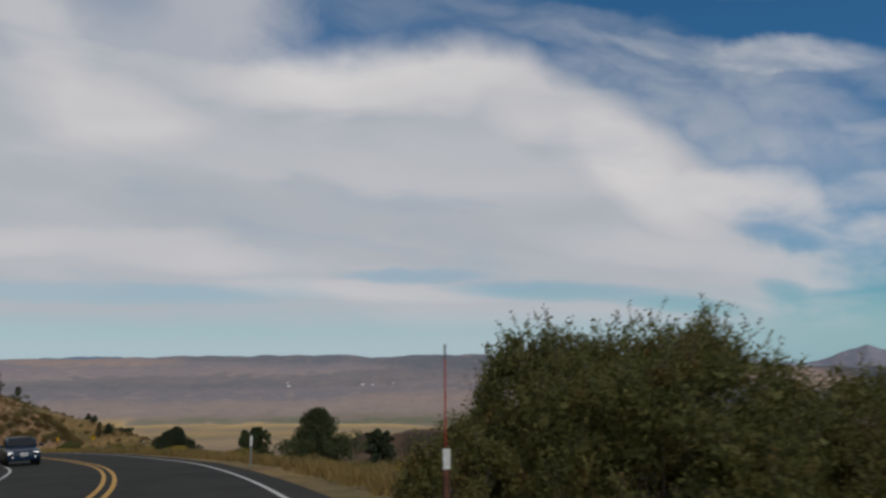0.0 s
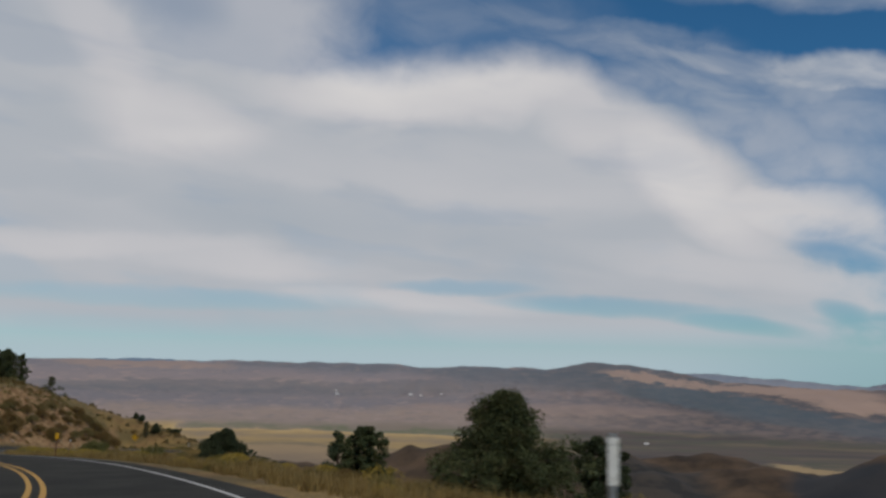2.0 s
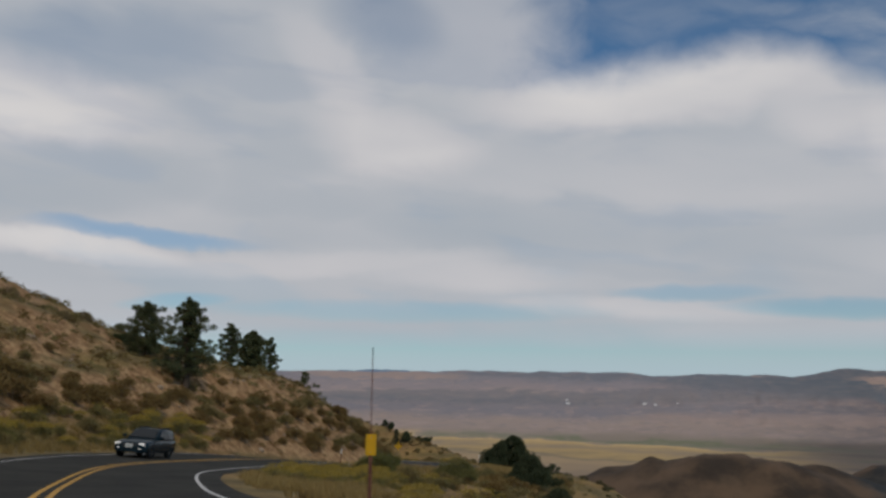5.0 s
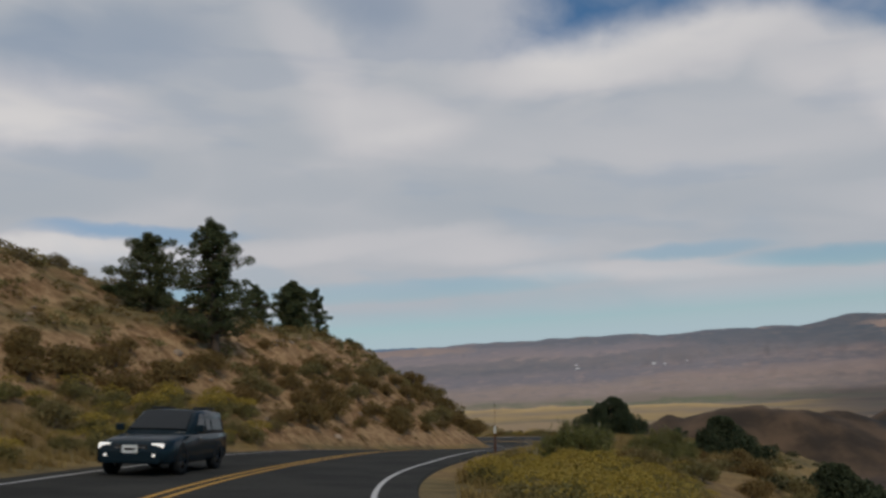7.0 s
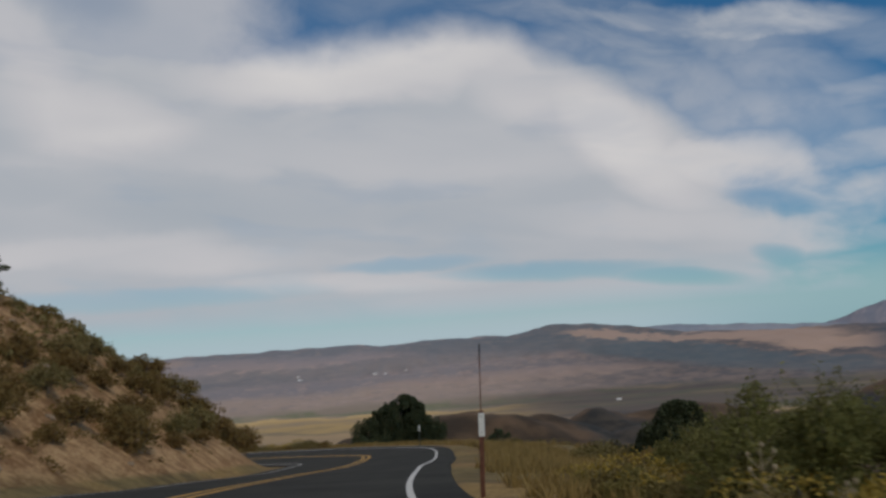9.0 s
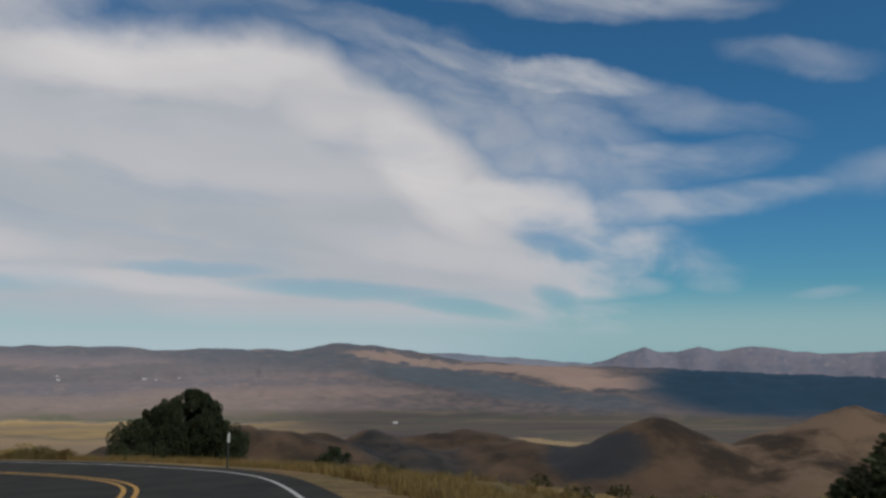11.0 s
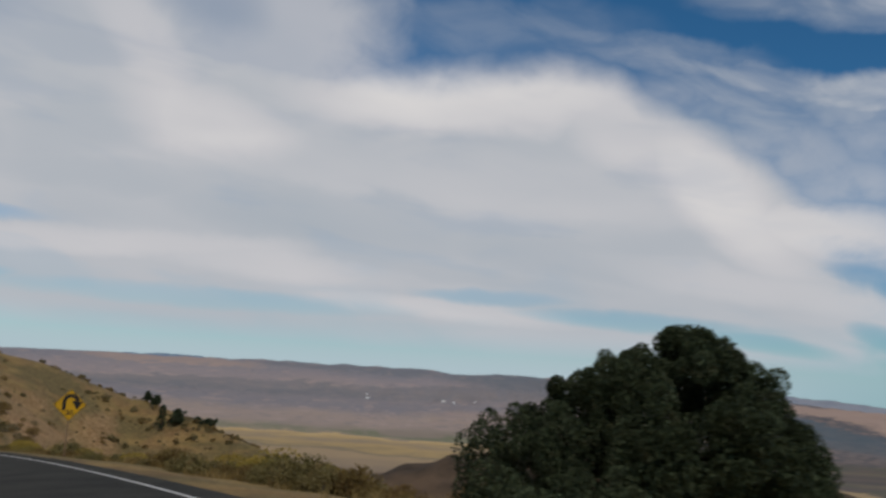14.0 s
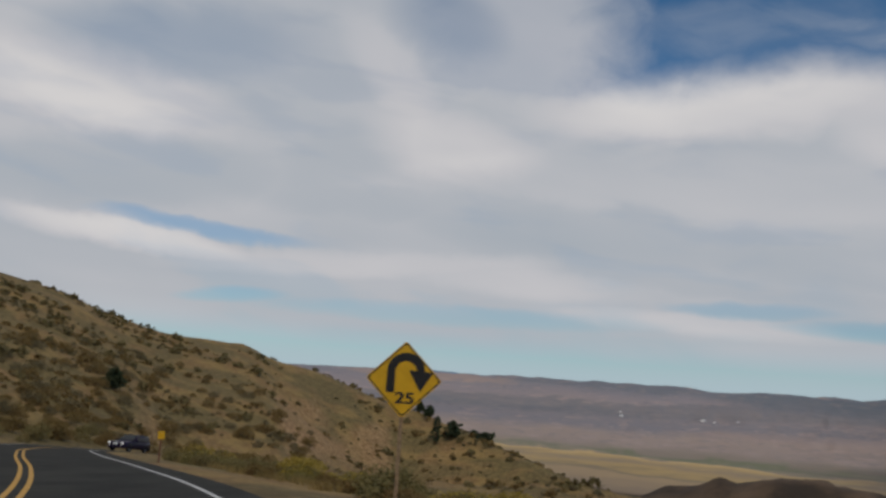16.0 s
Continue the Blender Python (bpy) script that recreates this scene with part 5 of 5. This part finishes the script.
def curve_sign(x, y, low, high, face):
    """The diamond warning sign: sheet, border, hooked arrow, advisory speed, wooden post."""
    z = ground_at(x, y) - 0.2
    ob = thing("warning_sign", (x, y, z), "yellow diamond hairpin warning sign with 25 on slim post", "road sign", "", face)
    c, half = (low + high) / 2 - z, (high - low) / 2

    def diamond(r, depth, y0, hole=None):
        bm = bmesh.new()
        pts = []
        for q in range(4):
            a = q * math.pi / 2
            for s in np.linspace(-1, 1, 5):
                k = 0.085 * r
                corner = Vector((math.cos(a), 0, math.sin(a))) * (r - k * 1.41)
                pts.append(corner + Vector((math.cos(a + s * math.pi / 4), 0, math.sin(a + s * math.pi / 4))) * k)
        loops = [[bm.verts.new((p.x, yy, c + p.z)) for p in pts] for yy in (y0, y0 + depth)]
        n = len(pts)
        if hole:
            inner = [[bm.verts.new((p.x * hole, yy, c + p.z * hole)) for p in pts] for yy in (y0, y0 + depth)]
            for i in range(n):
                j = (i + 1) % n
                bm.faces.new((loops[0][i], loops[0][j], inner[0][j], inner[0][i]))
                bm.faces.new((loops[1][j], loops[1][i], inner[1][i], inner[1][j]))
                bm.faces.new((inner[0][i], inner[0][j], inner[1][j], inner[1][i]))
        else:
            bm.faces.new(loops[0])
            bm.faces.new(loops[1][::-1])
        for i in range(n):
            j = (i + 1) % n
            bm.faces.new((loops[0][j], loops[0][i], loops[1][i], loops[1][j]))
        bmesh.ops.recalc_face_normals(bm, faces=bm.faces)
        return bm

    face_ob = part("sign_face", diamond(half, 0.004, -0.044), SIGN_YELLOW, ob, "yellow diamond sheet")
    part("border", diamond(half * 0.965, 0.0012, -0.0465, hole=0.955), DARK, face_ob, "thin black border")
    # hooked arrow: up the left, round the top, down to a head on the right
    bm = bmesh.new()
    s, wide = half / 0.66, 0.145 * half / 0.66
    mid = [(-0.23, -0.235), (-0.23, 0.0), (-0.23, 0.11)]
    mid += [(0.026 + 0.256 * math.cos(a), 0.13 + 0.256 * math.sin(a)) for a in np.linspace(math.pi * 0.98, 0.0, 14)]
    mid += [(0.284, 0.10)]
    rows = []
    for i, (px, pz) in enumerate(mid):
        q, r = mid[max(i - 1, 0)], mid[min(i + 1, len(mid) - 1)]
        d = Vector((r[0] - q[0], r[1] - q[1])).normalized()
        rows.append([bm.verts.new((px * s + k * d.y * wide / 2, -0.0462, c + pz * s - k * d.x * wide / 2)) for k in (-1, 1)])
    for a, b in zip(rows[:-1], rows[1:]):
        bm.faces.new((a[0], a[1], b[1], b[0]))
    head = [bm.verts.new((px * s, -0.0462, c + pz * s)) for px, pz in ((0.07, 0.165), (0.50, 0.14), (0.285, -0.20))]
    bm.faces.new(head)
    bmesh.ops.recalc_face_normals(bm, faces=bm.faces)
    grown = bmesh.ops.extrude_face_region(bm, geom=list(bm.faces))
    bmesh.ops.translate(bm, vec=(0, -0.0012, 0), verts=[g for g in grown["geom"] if isinstance(g, bmesh.types.BMVert)])
    part("arrow", bm, DARK, face_ob, "black hooked arrow turning right")
    text = bpy.data.curves.new("numerals", "FONT")
    text.body, text.size, text.align_x, text.extrude, text.offset = "25", 0.265 * s, "CENTER", 0.0006, 0.009
    text.materials.append(DARK)
    num = new("numerals", text)
    num.parent = face_ob
    num.matrix_local = pose(0.03 * s, -0.0468, c - 0.405 * s, 90, 0, 0) @ Matrix.Diagonal((1.3, 1, 1, 1))
    tagged(num, "black advisory speed numerals")
    part("post", boxed((-0.035, -0.036, 0), (0.035, 0.03, c + half * 0.7), 0.006), plain("weathered_timber", (0.30, 0.20, 0.12), 0.9, 0, 0.4, 18), ob, "slim brown timber post")
    return ob


curve_sign(-81.35, 203.4, -17.99, -16.46, 27)


# ---- vehicles ----
def car_paint(name, colour):
    m, n, s, p = material(name, 0.18)
    n.put(s, "Base Color", n.mix(n.span(n.noise(p, 3, 4), 0.45, 0.7, 0, 0.15), colour, (0.05, 0.045, 0.04)))
    s.inputs["Specular IOR Level"].default_value = 0.15
    return m


GLASS = plain("dark_car_glass", (0.006, 0.009, 0.011), 0.05, 0, 0.1)
GLASS.node_tree.nodes["Principled BSDF"].inputs["Specular IOR Level"].default_value = 0.22
TYRE = plain("black_rubber", (0.018, 0.018, 0.018), 0.9, 0, 0.3)
ALLOY = plain("alloy_rim", (0.45, 0.45, 0.46), 0.35, 0.9, 0.2)
CHROME = plain("bright_trim", (0.55, 0.55, 0.56), 0.2, 0.95, 0.1)
TRIM = plain("black_plastic_trim", (0.02, 0.02, 0.02), 0.6, 0, 0.2)
REDLENS = plain("red_lamp_lens", (0.35, 0.01, 0.01), 0.2, 0, 0.1)
LAMP_LIT = bpy.data.materials.new("lit_headlamp")
LAMP_LIT.use_nodes = True
LAMP_LIT.node_tree.nodes["Principled BSDF"].inputs["Emission Color"].default_value = (1.0, 0.93, 0.82, 1)
LAMP_LIT.node_tree.nodes["Principled BSDF"].inputs["Emission Strength"].default_value = 0.6


def loft(sections, smooth_rows=True):
    """A closed shell through cross-sections: rows of (x, low, high, half width low, half width mid, half width high)."""
    bm = bmesh.new()
    rings = []
    for x, lo, hi, wl, wm, wh in sections:
        h = hi - lo
        right = [(wl, lo), (wl + (wm - wl) * 0.8, lo + 0.12 * h), (wm, lo + 0.45 * h), (wm * 0.985, lo + 0.7 * h), (wh + (wm - wh) * 0.35, lo + 0.92 * h), (wh * 0.86, hi), (wh * 0.4, hi + 0.012)]
        ring = [(x, w, z) for w, z in right] + [(x, -w, z) for w, z in right[::-1]]
        rings.append([bm.verts.new(p) for p in ring])
    for a, b in zip(rings[:-1], rings[1:]):
        for i in range(len(a)):
            j = (i + 1) % len(a)
            bm.faces.new((a[i], a[j], b[j], b[i]))
    bm.faces.new(rings[0][::-1])
    bm.faces.new(rings[-1])
    bmesh.ops.recalc_face_normals(bm, faces=bm.faces)
    return bm


def panel(points, mat, name, parent, label="", out=(0, 0, 0.004)):
    """A thin pane over the given corners, with a little thickness."""
    bm = bmesh.new()
    front = [bm.verts.new(Vector(p) + Vector(out)) for p in points]
    f = bm.faces.new(front)
    grown = bmesh.ops.extrude_face_region(bm, geom=[f])
    bmesh.ops.translate(bm, vec=-Vector(out) * 3, verts=[g for g in grown["geom"] if isinstance(g, bmesh.types.BMVert)])
    bmesh.ops.recalc_face_normals(bm, faces=bm.faces)
    return part(name, bm, mat, parent, label)


def car(name, place, paint, label, wagon, lit):
    """A car whose nose points along its own +x."""
    ob = new(name)
    ob.matrix_world = place
    tagged(ob, label, "car")
    L, W = (4.4, 0.86) if wagon else (4.5, 0.87)
    top, belt, sill = (1.47, 0.93, 0.25) if wagon else (1.42, 0.92, 0.24)
    f, r = L / 2, -L / 2
    hood = belt - (0.05 if wagon else 0.08)
    body = part("body", loft([(r, sill + 0.12, belt - 0.06, W * 0.72, W * 0.9, W * 0.86), (r + 0.16, sill, belt, W * 0.9, W, W * 0.93), (r + 1.0, sill, belt + 0.01, W * 0.94, W, W * 0.95),
                              (0, sill, belt, W * 0.95, W, W * 0.95), (f - 1.35, sill, hood + 0.03, W * 0.94, W, W * 0.92), (f - 0.5, sill, hood - 0.06, W * 0.92, W * 0.98, W * 0.86),
                              (f - 0.1, sill + 0.02, hood - 0.14, W * 0.84, W * 0.92, W * 0.78), (f, sill + 0.14, hood - 0.24, W * 0.72, W * 0.8, W * 0.7)]), paint, ob, smooth=True)
    cabin_back = r + (0.12 if wagon else 0.75)
    roof_back = r + (0.42 if wagon else 1.55)
    a, b, wt = f - 1.45, f - 2.25, W * 0.76
    part("cabin", loft([(cabin_back, belt - 0.04, belt + 0.02, W * 0.86, W * 0.87, W * 0.84), (roof_back, belt - 0.04, top - 0.03, W * 0.93, W * 0.87, wt), ((roof_back + b) / 2, belt - 0.04, top, W * 0.94, W * 0.87, wt),
                        (b, belt - 0.04, top - 0.03, W * 0.94, W * 0.87, wt * 0.97), (a, belt - 0.04, belt + 0.02, W * 0.86, W * 0.86, W * 0.82)]), paint, ob, "painted roof and pillars", smooth=True)
    hi, lo = top - 0.11, belt + 0.05
    panel([(b + 0.04, wt * 0.86, hi + 0.04), (b + 0.04, -wt * 0.86, hi + 0.04), (a - 0.04, -W * 0.80, lo - 0.01), (a - 0.04, W * 0.80, lo - 0.01)], GLASS, "windscreen", ob, "dark windscreen", out=(0.035, 0, 0.045))
    panel([(roof_back - 0.03, -wt * 0.84, hi), (roof_back - 0.03, wt * 0.84, hi), (cabin_back + 0.06, W * 0.76, lo), (cabin_back + 0.06, -W * 0.76, lo)], GLASS, "rear_window", ob, "dark rear window", out=(-0.035, 0, 0.03))
    cuts = [roof_back + 0.12, (roof_back + b) / 2 - (0.25 if wagon else 0.1), b - 0.05] if not wagon else [roof_back + 0.1, roof_back + 0.95, (roof_back + b) / 2 + 0.55, b + 0.02]
    for side in (1, -1):
        for x0, x1 in zip(cuts[:-1], cuts[1:]):
            last = x1 == cuts[-1]
            panel([(x0 + 0.05, side * W * 0.925, lo), (x1 - 0.05 + (0.42 if last else 0), side * W * 0.925, lo), (x1 - 0.05, side * wt * 1.05, hi), (x0 + 0.05, side * wt * 1.05, hi)],
                  GLASS, "side_window", ob, "dark side glass", out=(0, side * 0.022, 0.004))
        part("mirror", boxed((a - 0.28, side * W * 1.0 - 0.02, belt + 0.02), (a - 0.14, side * (W + 0.2), belt + 0.18), 0.03), paint, ob)
        part("door_handle", boxed((0.1, side * (W + 0.001), belt - 0.16), (0.3, side * (W + 0.028), belt - 0.12), 0.008), CHROME if wagon else paint, body)
        if wagon:
            part("roof_rail", boxed((roof_back, side * wt * 0.8 - 0.02, top), (b - 0.1, side * wt * 0.8 + 0.02, top + 0.06), 0.012), TRIM, ob, "black roof rail")
        part("headlight", boxed((f - 0.24, side * W * 0.68 - 0.16, hood - 0.32), (f - 0.03, side * W * 0.68 + 0.12, hood - 0.17), 0.04), LAMP_LIT if lit else CHROME, ob, "bright headlight")
        part("fog_lamp", boxed((f - 0.1, side * W * 0.62 - 0.035, sill + 0.17), (f + 0.055, side * W * 0.62 + 0.035, sill + 0.24), 0.02), LAMP_LIT if lit else CHROME, ob, "small round fog lamp")
        part("tail_lamp", boxed((r + 0.0, side * W * 0.78 - 0.1, belt - 0.35), (r + 0.14, side * W * 0.78 + 0.09, belt - 0.08), 0.02), REDLENS, ob, "red tail lamp")
        for wx in (f - 0.92, r + 0.88):
            wheel = new("wheel")
            wheel.parent = ob
            rad = 0.36 if wagon else 0.32
            wheel.matrix_local = pose(wx, side * (W - 0.10), rad, 0, 0, 0)
            bm = bmesh.new()
            prof = [(rad * 0.62, -0.10), (rad * 0.93, -0.11), (rad, -0.07), (rad, 0.07), (rad * 0.93, 0.11), (rad * 0.62, 0.10)]
            rings = [[bm.verts.new((q * math.cos(t), w_, q * math.sin(t))) for q, w_ in prof] for t in np.arange(24) * 2 * math.pi / 24]
            for u, v in zip(rings, rings[1:] + rings[:1]):
                for k in range(len(prof) - 1):
                    bm.faces.new((u[k], u[k + 1], v[k + 1], v[k]))
            bmesh.ops.recalc_face_normals(bm, faces=bm.faces)
            part("tyre", bm, TYRE, wheel, smooth=True)
            bm = bmesh.new()
            bmesh.ops.create_cone(bm, cap_ends=True, segments=20, radius1=rad * 0.2, radius2=rad * 0.17, depth=0.16, matrix=Matrix.Rotation(radians(90), 4, "X"))
            for k in range(5):
                made = bmesh.ops.create_cube(bm, size=1, matrix=Matrix.Rotation(k * 2 * math.pi / 5, 4, "Y") @ Matrix.Translation((rad * 0.4, 0, 0)) @ Matrix.Diagonal((rad * 0.5, 0.12, 0.07, 1)))
            bmesh.ops.create_cone(bm, cap_ends=True, segments=24, radius1=rad * 0.64, radius2=rad * 0.64, depth=0.05, matrix=Matrix.Rotation(radians(90), 4, "X"))
            part("rim", bm, ALLOY, wheel, "grey alloy rim")
    part("grille", boxed((f - 0.08, -W * 0.42, hood - 0.36), (f + 0.012, W * 0.42, hood - 0.2), 0.02), TRIM, ob, "black front grille")
    part("grille_bar", boxed((f - 0.02, -W * 0.40, hood - 0.285), (f + 0.022, W * 0.40, hood - 0.255), 0.006), CHROME, ob, "bright grille bar")
    part("badge", boxed((f + 0.0, -0.06, hood - 0.31), (f + 0.028, 0.06, hood - 0.23), 0.02), CHROME, ob, "small bright oval badge")
    for side in (1, -1):
        part("wiper", boxed((a - 0.05, side * 0.12 + 0.2, belt + 0.045), (a - 0.03, side * 0.12 + 0.62, belt + 0.065), 0.005), TRIM, ob, "black windscreen wiper")
    part("bumper", boxed((f - 0.22, -W * 0.78, sill + 0.02), (f + 0.05, W * 0.78, sill + 0.36), 0.07), paint, ob, "front bumper")
    plate_ob = part("number_plate", boxed((f + 0.05, -0.17, sill + 0.25), (f + 0.062, 0.17, sill + 0.42), 0.004), REFLECT, ob, "white number plate")
    part("plate_bar", boxed((f + 0.0625, -0.12, sill + 0.305), (f + 0.0635, 0.12, sill + 0.36)), DARK, plate_ob, "dark bar on the plate")
    return ob


NAVY, BLUE, MAROON = car_paint("dark_green_black_paint", (0.010, 0.020, 0.027)), car_paint("dark_blue_paint", (0.010, 0.025, 0.055)), car_paint("dark_plum_paint", (0.020, 0.014, 0.030))


def on_road(station, lateral):
    """The pose of a car that comes towards us in the other lane, lying on the banked road."""
    i = int(station * 12)
    ahead = Vector(road_point(i - 4, lateral)) - Vector(road_point(i + 4, lateral))
    ahead.normalize()
    left = Vector(road_point(i, lateral + 1)) - Vector(road_point(i, lateral))
    up = ahead.cross(left).normalized()
    left = up.cross(ahead)
    m = Matrix((ahead, left, up)).transposed().to_4x4()
    return Matrix.Translation(road_point(i, lateral)) @ m


def lane_car(name, station, lateral, paint, label, wagon, lit):
    return car(name, on_road(station, lateral), paint, label, wagon, lit)


lane_car("sport_utility_car", 9.93, -2.05, NAVY, "dark green-black sport utility car with lit headlights on asphalt", True, True)
lane_car("estate_car", 5.4, -2.6, BLUE, "dark blue car with headlights on the bend", True, True)
lane_car("hatchback_car", 24.0, -1.7, MAROON, "dark plum hatchback coming round the hairpin", True, True)


# ---- far farm buildings ----
WHITE_WALL = plain("white_painted_boards", (0.78, 0.76, 0.72), 0.8, 0, 0.1, 0.2)
PALE_ROOF = plain("pale_metal_roof", (0.62, 0.62, 0.62), 0.5, 0, 0.1, 0.2)


def farmhouse(x, y, length, turn, label):
    z = ground_at(x, y)
    ob = thing("farm_building", (x, y, z), label, "building", "white farm buildings in the valley", turn)
    w, h = length * 0.45, length * 0.28
    part("walls", boxed((-length / 2, -w / 2, -4), (length / 2, w / 2, h), 0.05), WHITE_WALL, ob)
    bm = bmesh.new()
    pts = [(-w / 2 - 0.5, h - 0.2), (0, h + w * 0.3), (w / 2 + 0.5, h - 0.2), (0, h - 0.1)]
    ends = [[bm.verts.new((s * (length / 2 + 0.5), yy, zz)) for yy, zz in pts] for s in (-1, 1)]
    for i in range(4):
        bm.faces.new((ends[0][i], ends[0][(i + 1) % 4], ends[1][(i + 1) % 4], ends[1][i]))
    bm.faces.new(ends[0])
    bm.faces.new(ends[1][::-1])
    bmesh.ops.recalc_face_normals(bm, faces=bm.faces)
    part("roof", bm, PALE_ROOF, ob, "pale gabled roof")
    return ob


for x, y, size, turn in ((-753, 4228, 17, 10), (-398, 4277, 17, 0), (-350, 4290, 11, 30), (562, 3262, 17, 5), (-770, 4300, 9, 0), (-250, 4320, 9, 0)):
    farmhouse(x, y, size, turn, "white farm building far off in the valley")


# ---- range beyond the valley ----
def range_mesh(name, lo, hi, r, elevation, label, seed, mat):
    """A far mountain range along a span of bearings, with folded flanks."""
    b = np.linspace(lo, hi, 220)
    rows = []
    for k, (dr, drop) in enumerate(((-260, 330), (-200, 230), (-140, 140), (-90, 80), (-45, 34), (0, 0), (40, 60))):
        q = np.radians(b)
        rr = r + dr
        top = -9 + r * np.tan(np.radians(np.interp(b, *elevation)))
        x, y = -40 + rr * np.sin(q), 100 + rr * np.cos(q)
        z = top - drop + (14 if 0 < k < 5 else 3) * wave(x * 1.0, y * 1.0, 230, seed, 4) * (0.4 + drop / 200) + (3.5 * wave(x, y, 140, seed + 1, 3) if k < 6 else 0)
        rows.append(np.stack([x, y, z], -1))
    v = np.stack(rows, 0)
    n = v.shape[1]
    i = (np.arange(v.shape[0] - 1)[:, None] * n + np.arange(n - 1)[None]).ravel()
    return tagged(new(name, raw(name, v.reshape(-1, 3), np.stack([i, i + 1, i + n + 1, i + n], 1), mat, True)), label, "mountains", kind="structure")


# rock colours with the blue-violet of aerial haze painted in
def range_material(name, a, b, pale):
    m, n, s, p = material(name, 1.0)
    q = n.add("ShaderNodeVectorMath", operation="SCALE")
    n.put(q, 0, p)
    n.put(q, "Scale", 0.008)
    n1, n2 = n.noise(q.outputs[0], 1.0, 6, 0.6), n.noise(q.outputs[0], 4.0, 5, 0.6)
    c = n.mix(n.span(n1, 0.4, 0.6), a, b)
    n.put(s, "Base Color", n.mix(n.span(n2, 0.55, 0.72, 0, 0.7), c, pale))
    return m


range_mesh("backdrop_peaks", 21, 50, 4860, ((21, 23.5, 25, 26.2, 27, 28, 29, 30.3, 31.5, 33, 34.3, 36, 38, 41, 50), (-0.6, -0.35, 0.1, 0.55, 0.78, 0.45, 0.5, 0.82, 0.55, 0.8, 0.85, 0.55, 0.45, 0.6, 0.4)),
           "far mountain peaks tinted grey-violet for haze, with pale scree", 91, range_material("far_peaks_haze_tinted", (0.195, 0.208, 0.262), (0.25, 0.245, 0.292), (0.36, 0.33, 0.345)))
range_mesh("backdrop_ridge", -30, -12, 4790, ((-30, -26, -24, -22, -20, -17, -12), (0.1, 0.3, 0.42, 0.48, 0.4, 0.3, 0.0)), "faint ridge tinted blue for haze beyond the valley range", 92,
           range_material("far_ridge_haze_blue", (0.17, 0.24, 0.34), (0.20, 0.27, 0.36), (0.22, 0.29, 0.38)))
range_mesh("backdrop_ridge_low", 11, 25, 4800, ((11, 13, 15, 17, 19, 21, 25), (0.1, 0.28, 0.3, 0.1, 0.02, -0.15, -0.4)), "faint ridge tinted blue-grey for haze beyond the valley range", 93,
           range_material("far_ridge_haze_grey", (0.22, 0.25, 0.31), (0.26, 0.28, 0.33), (0.33, 0.31, 0.33)))
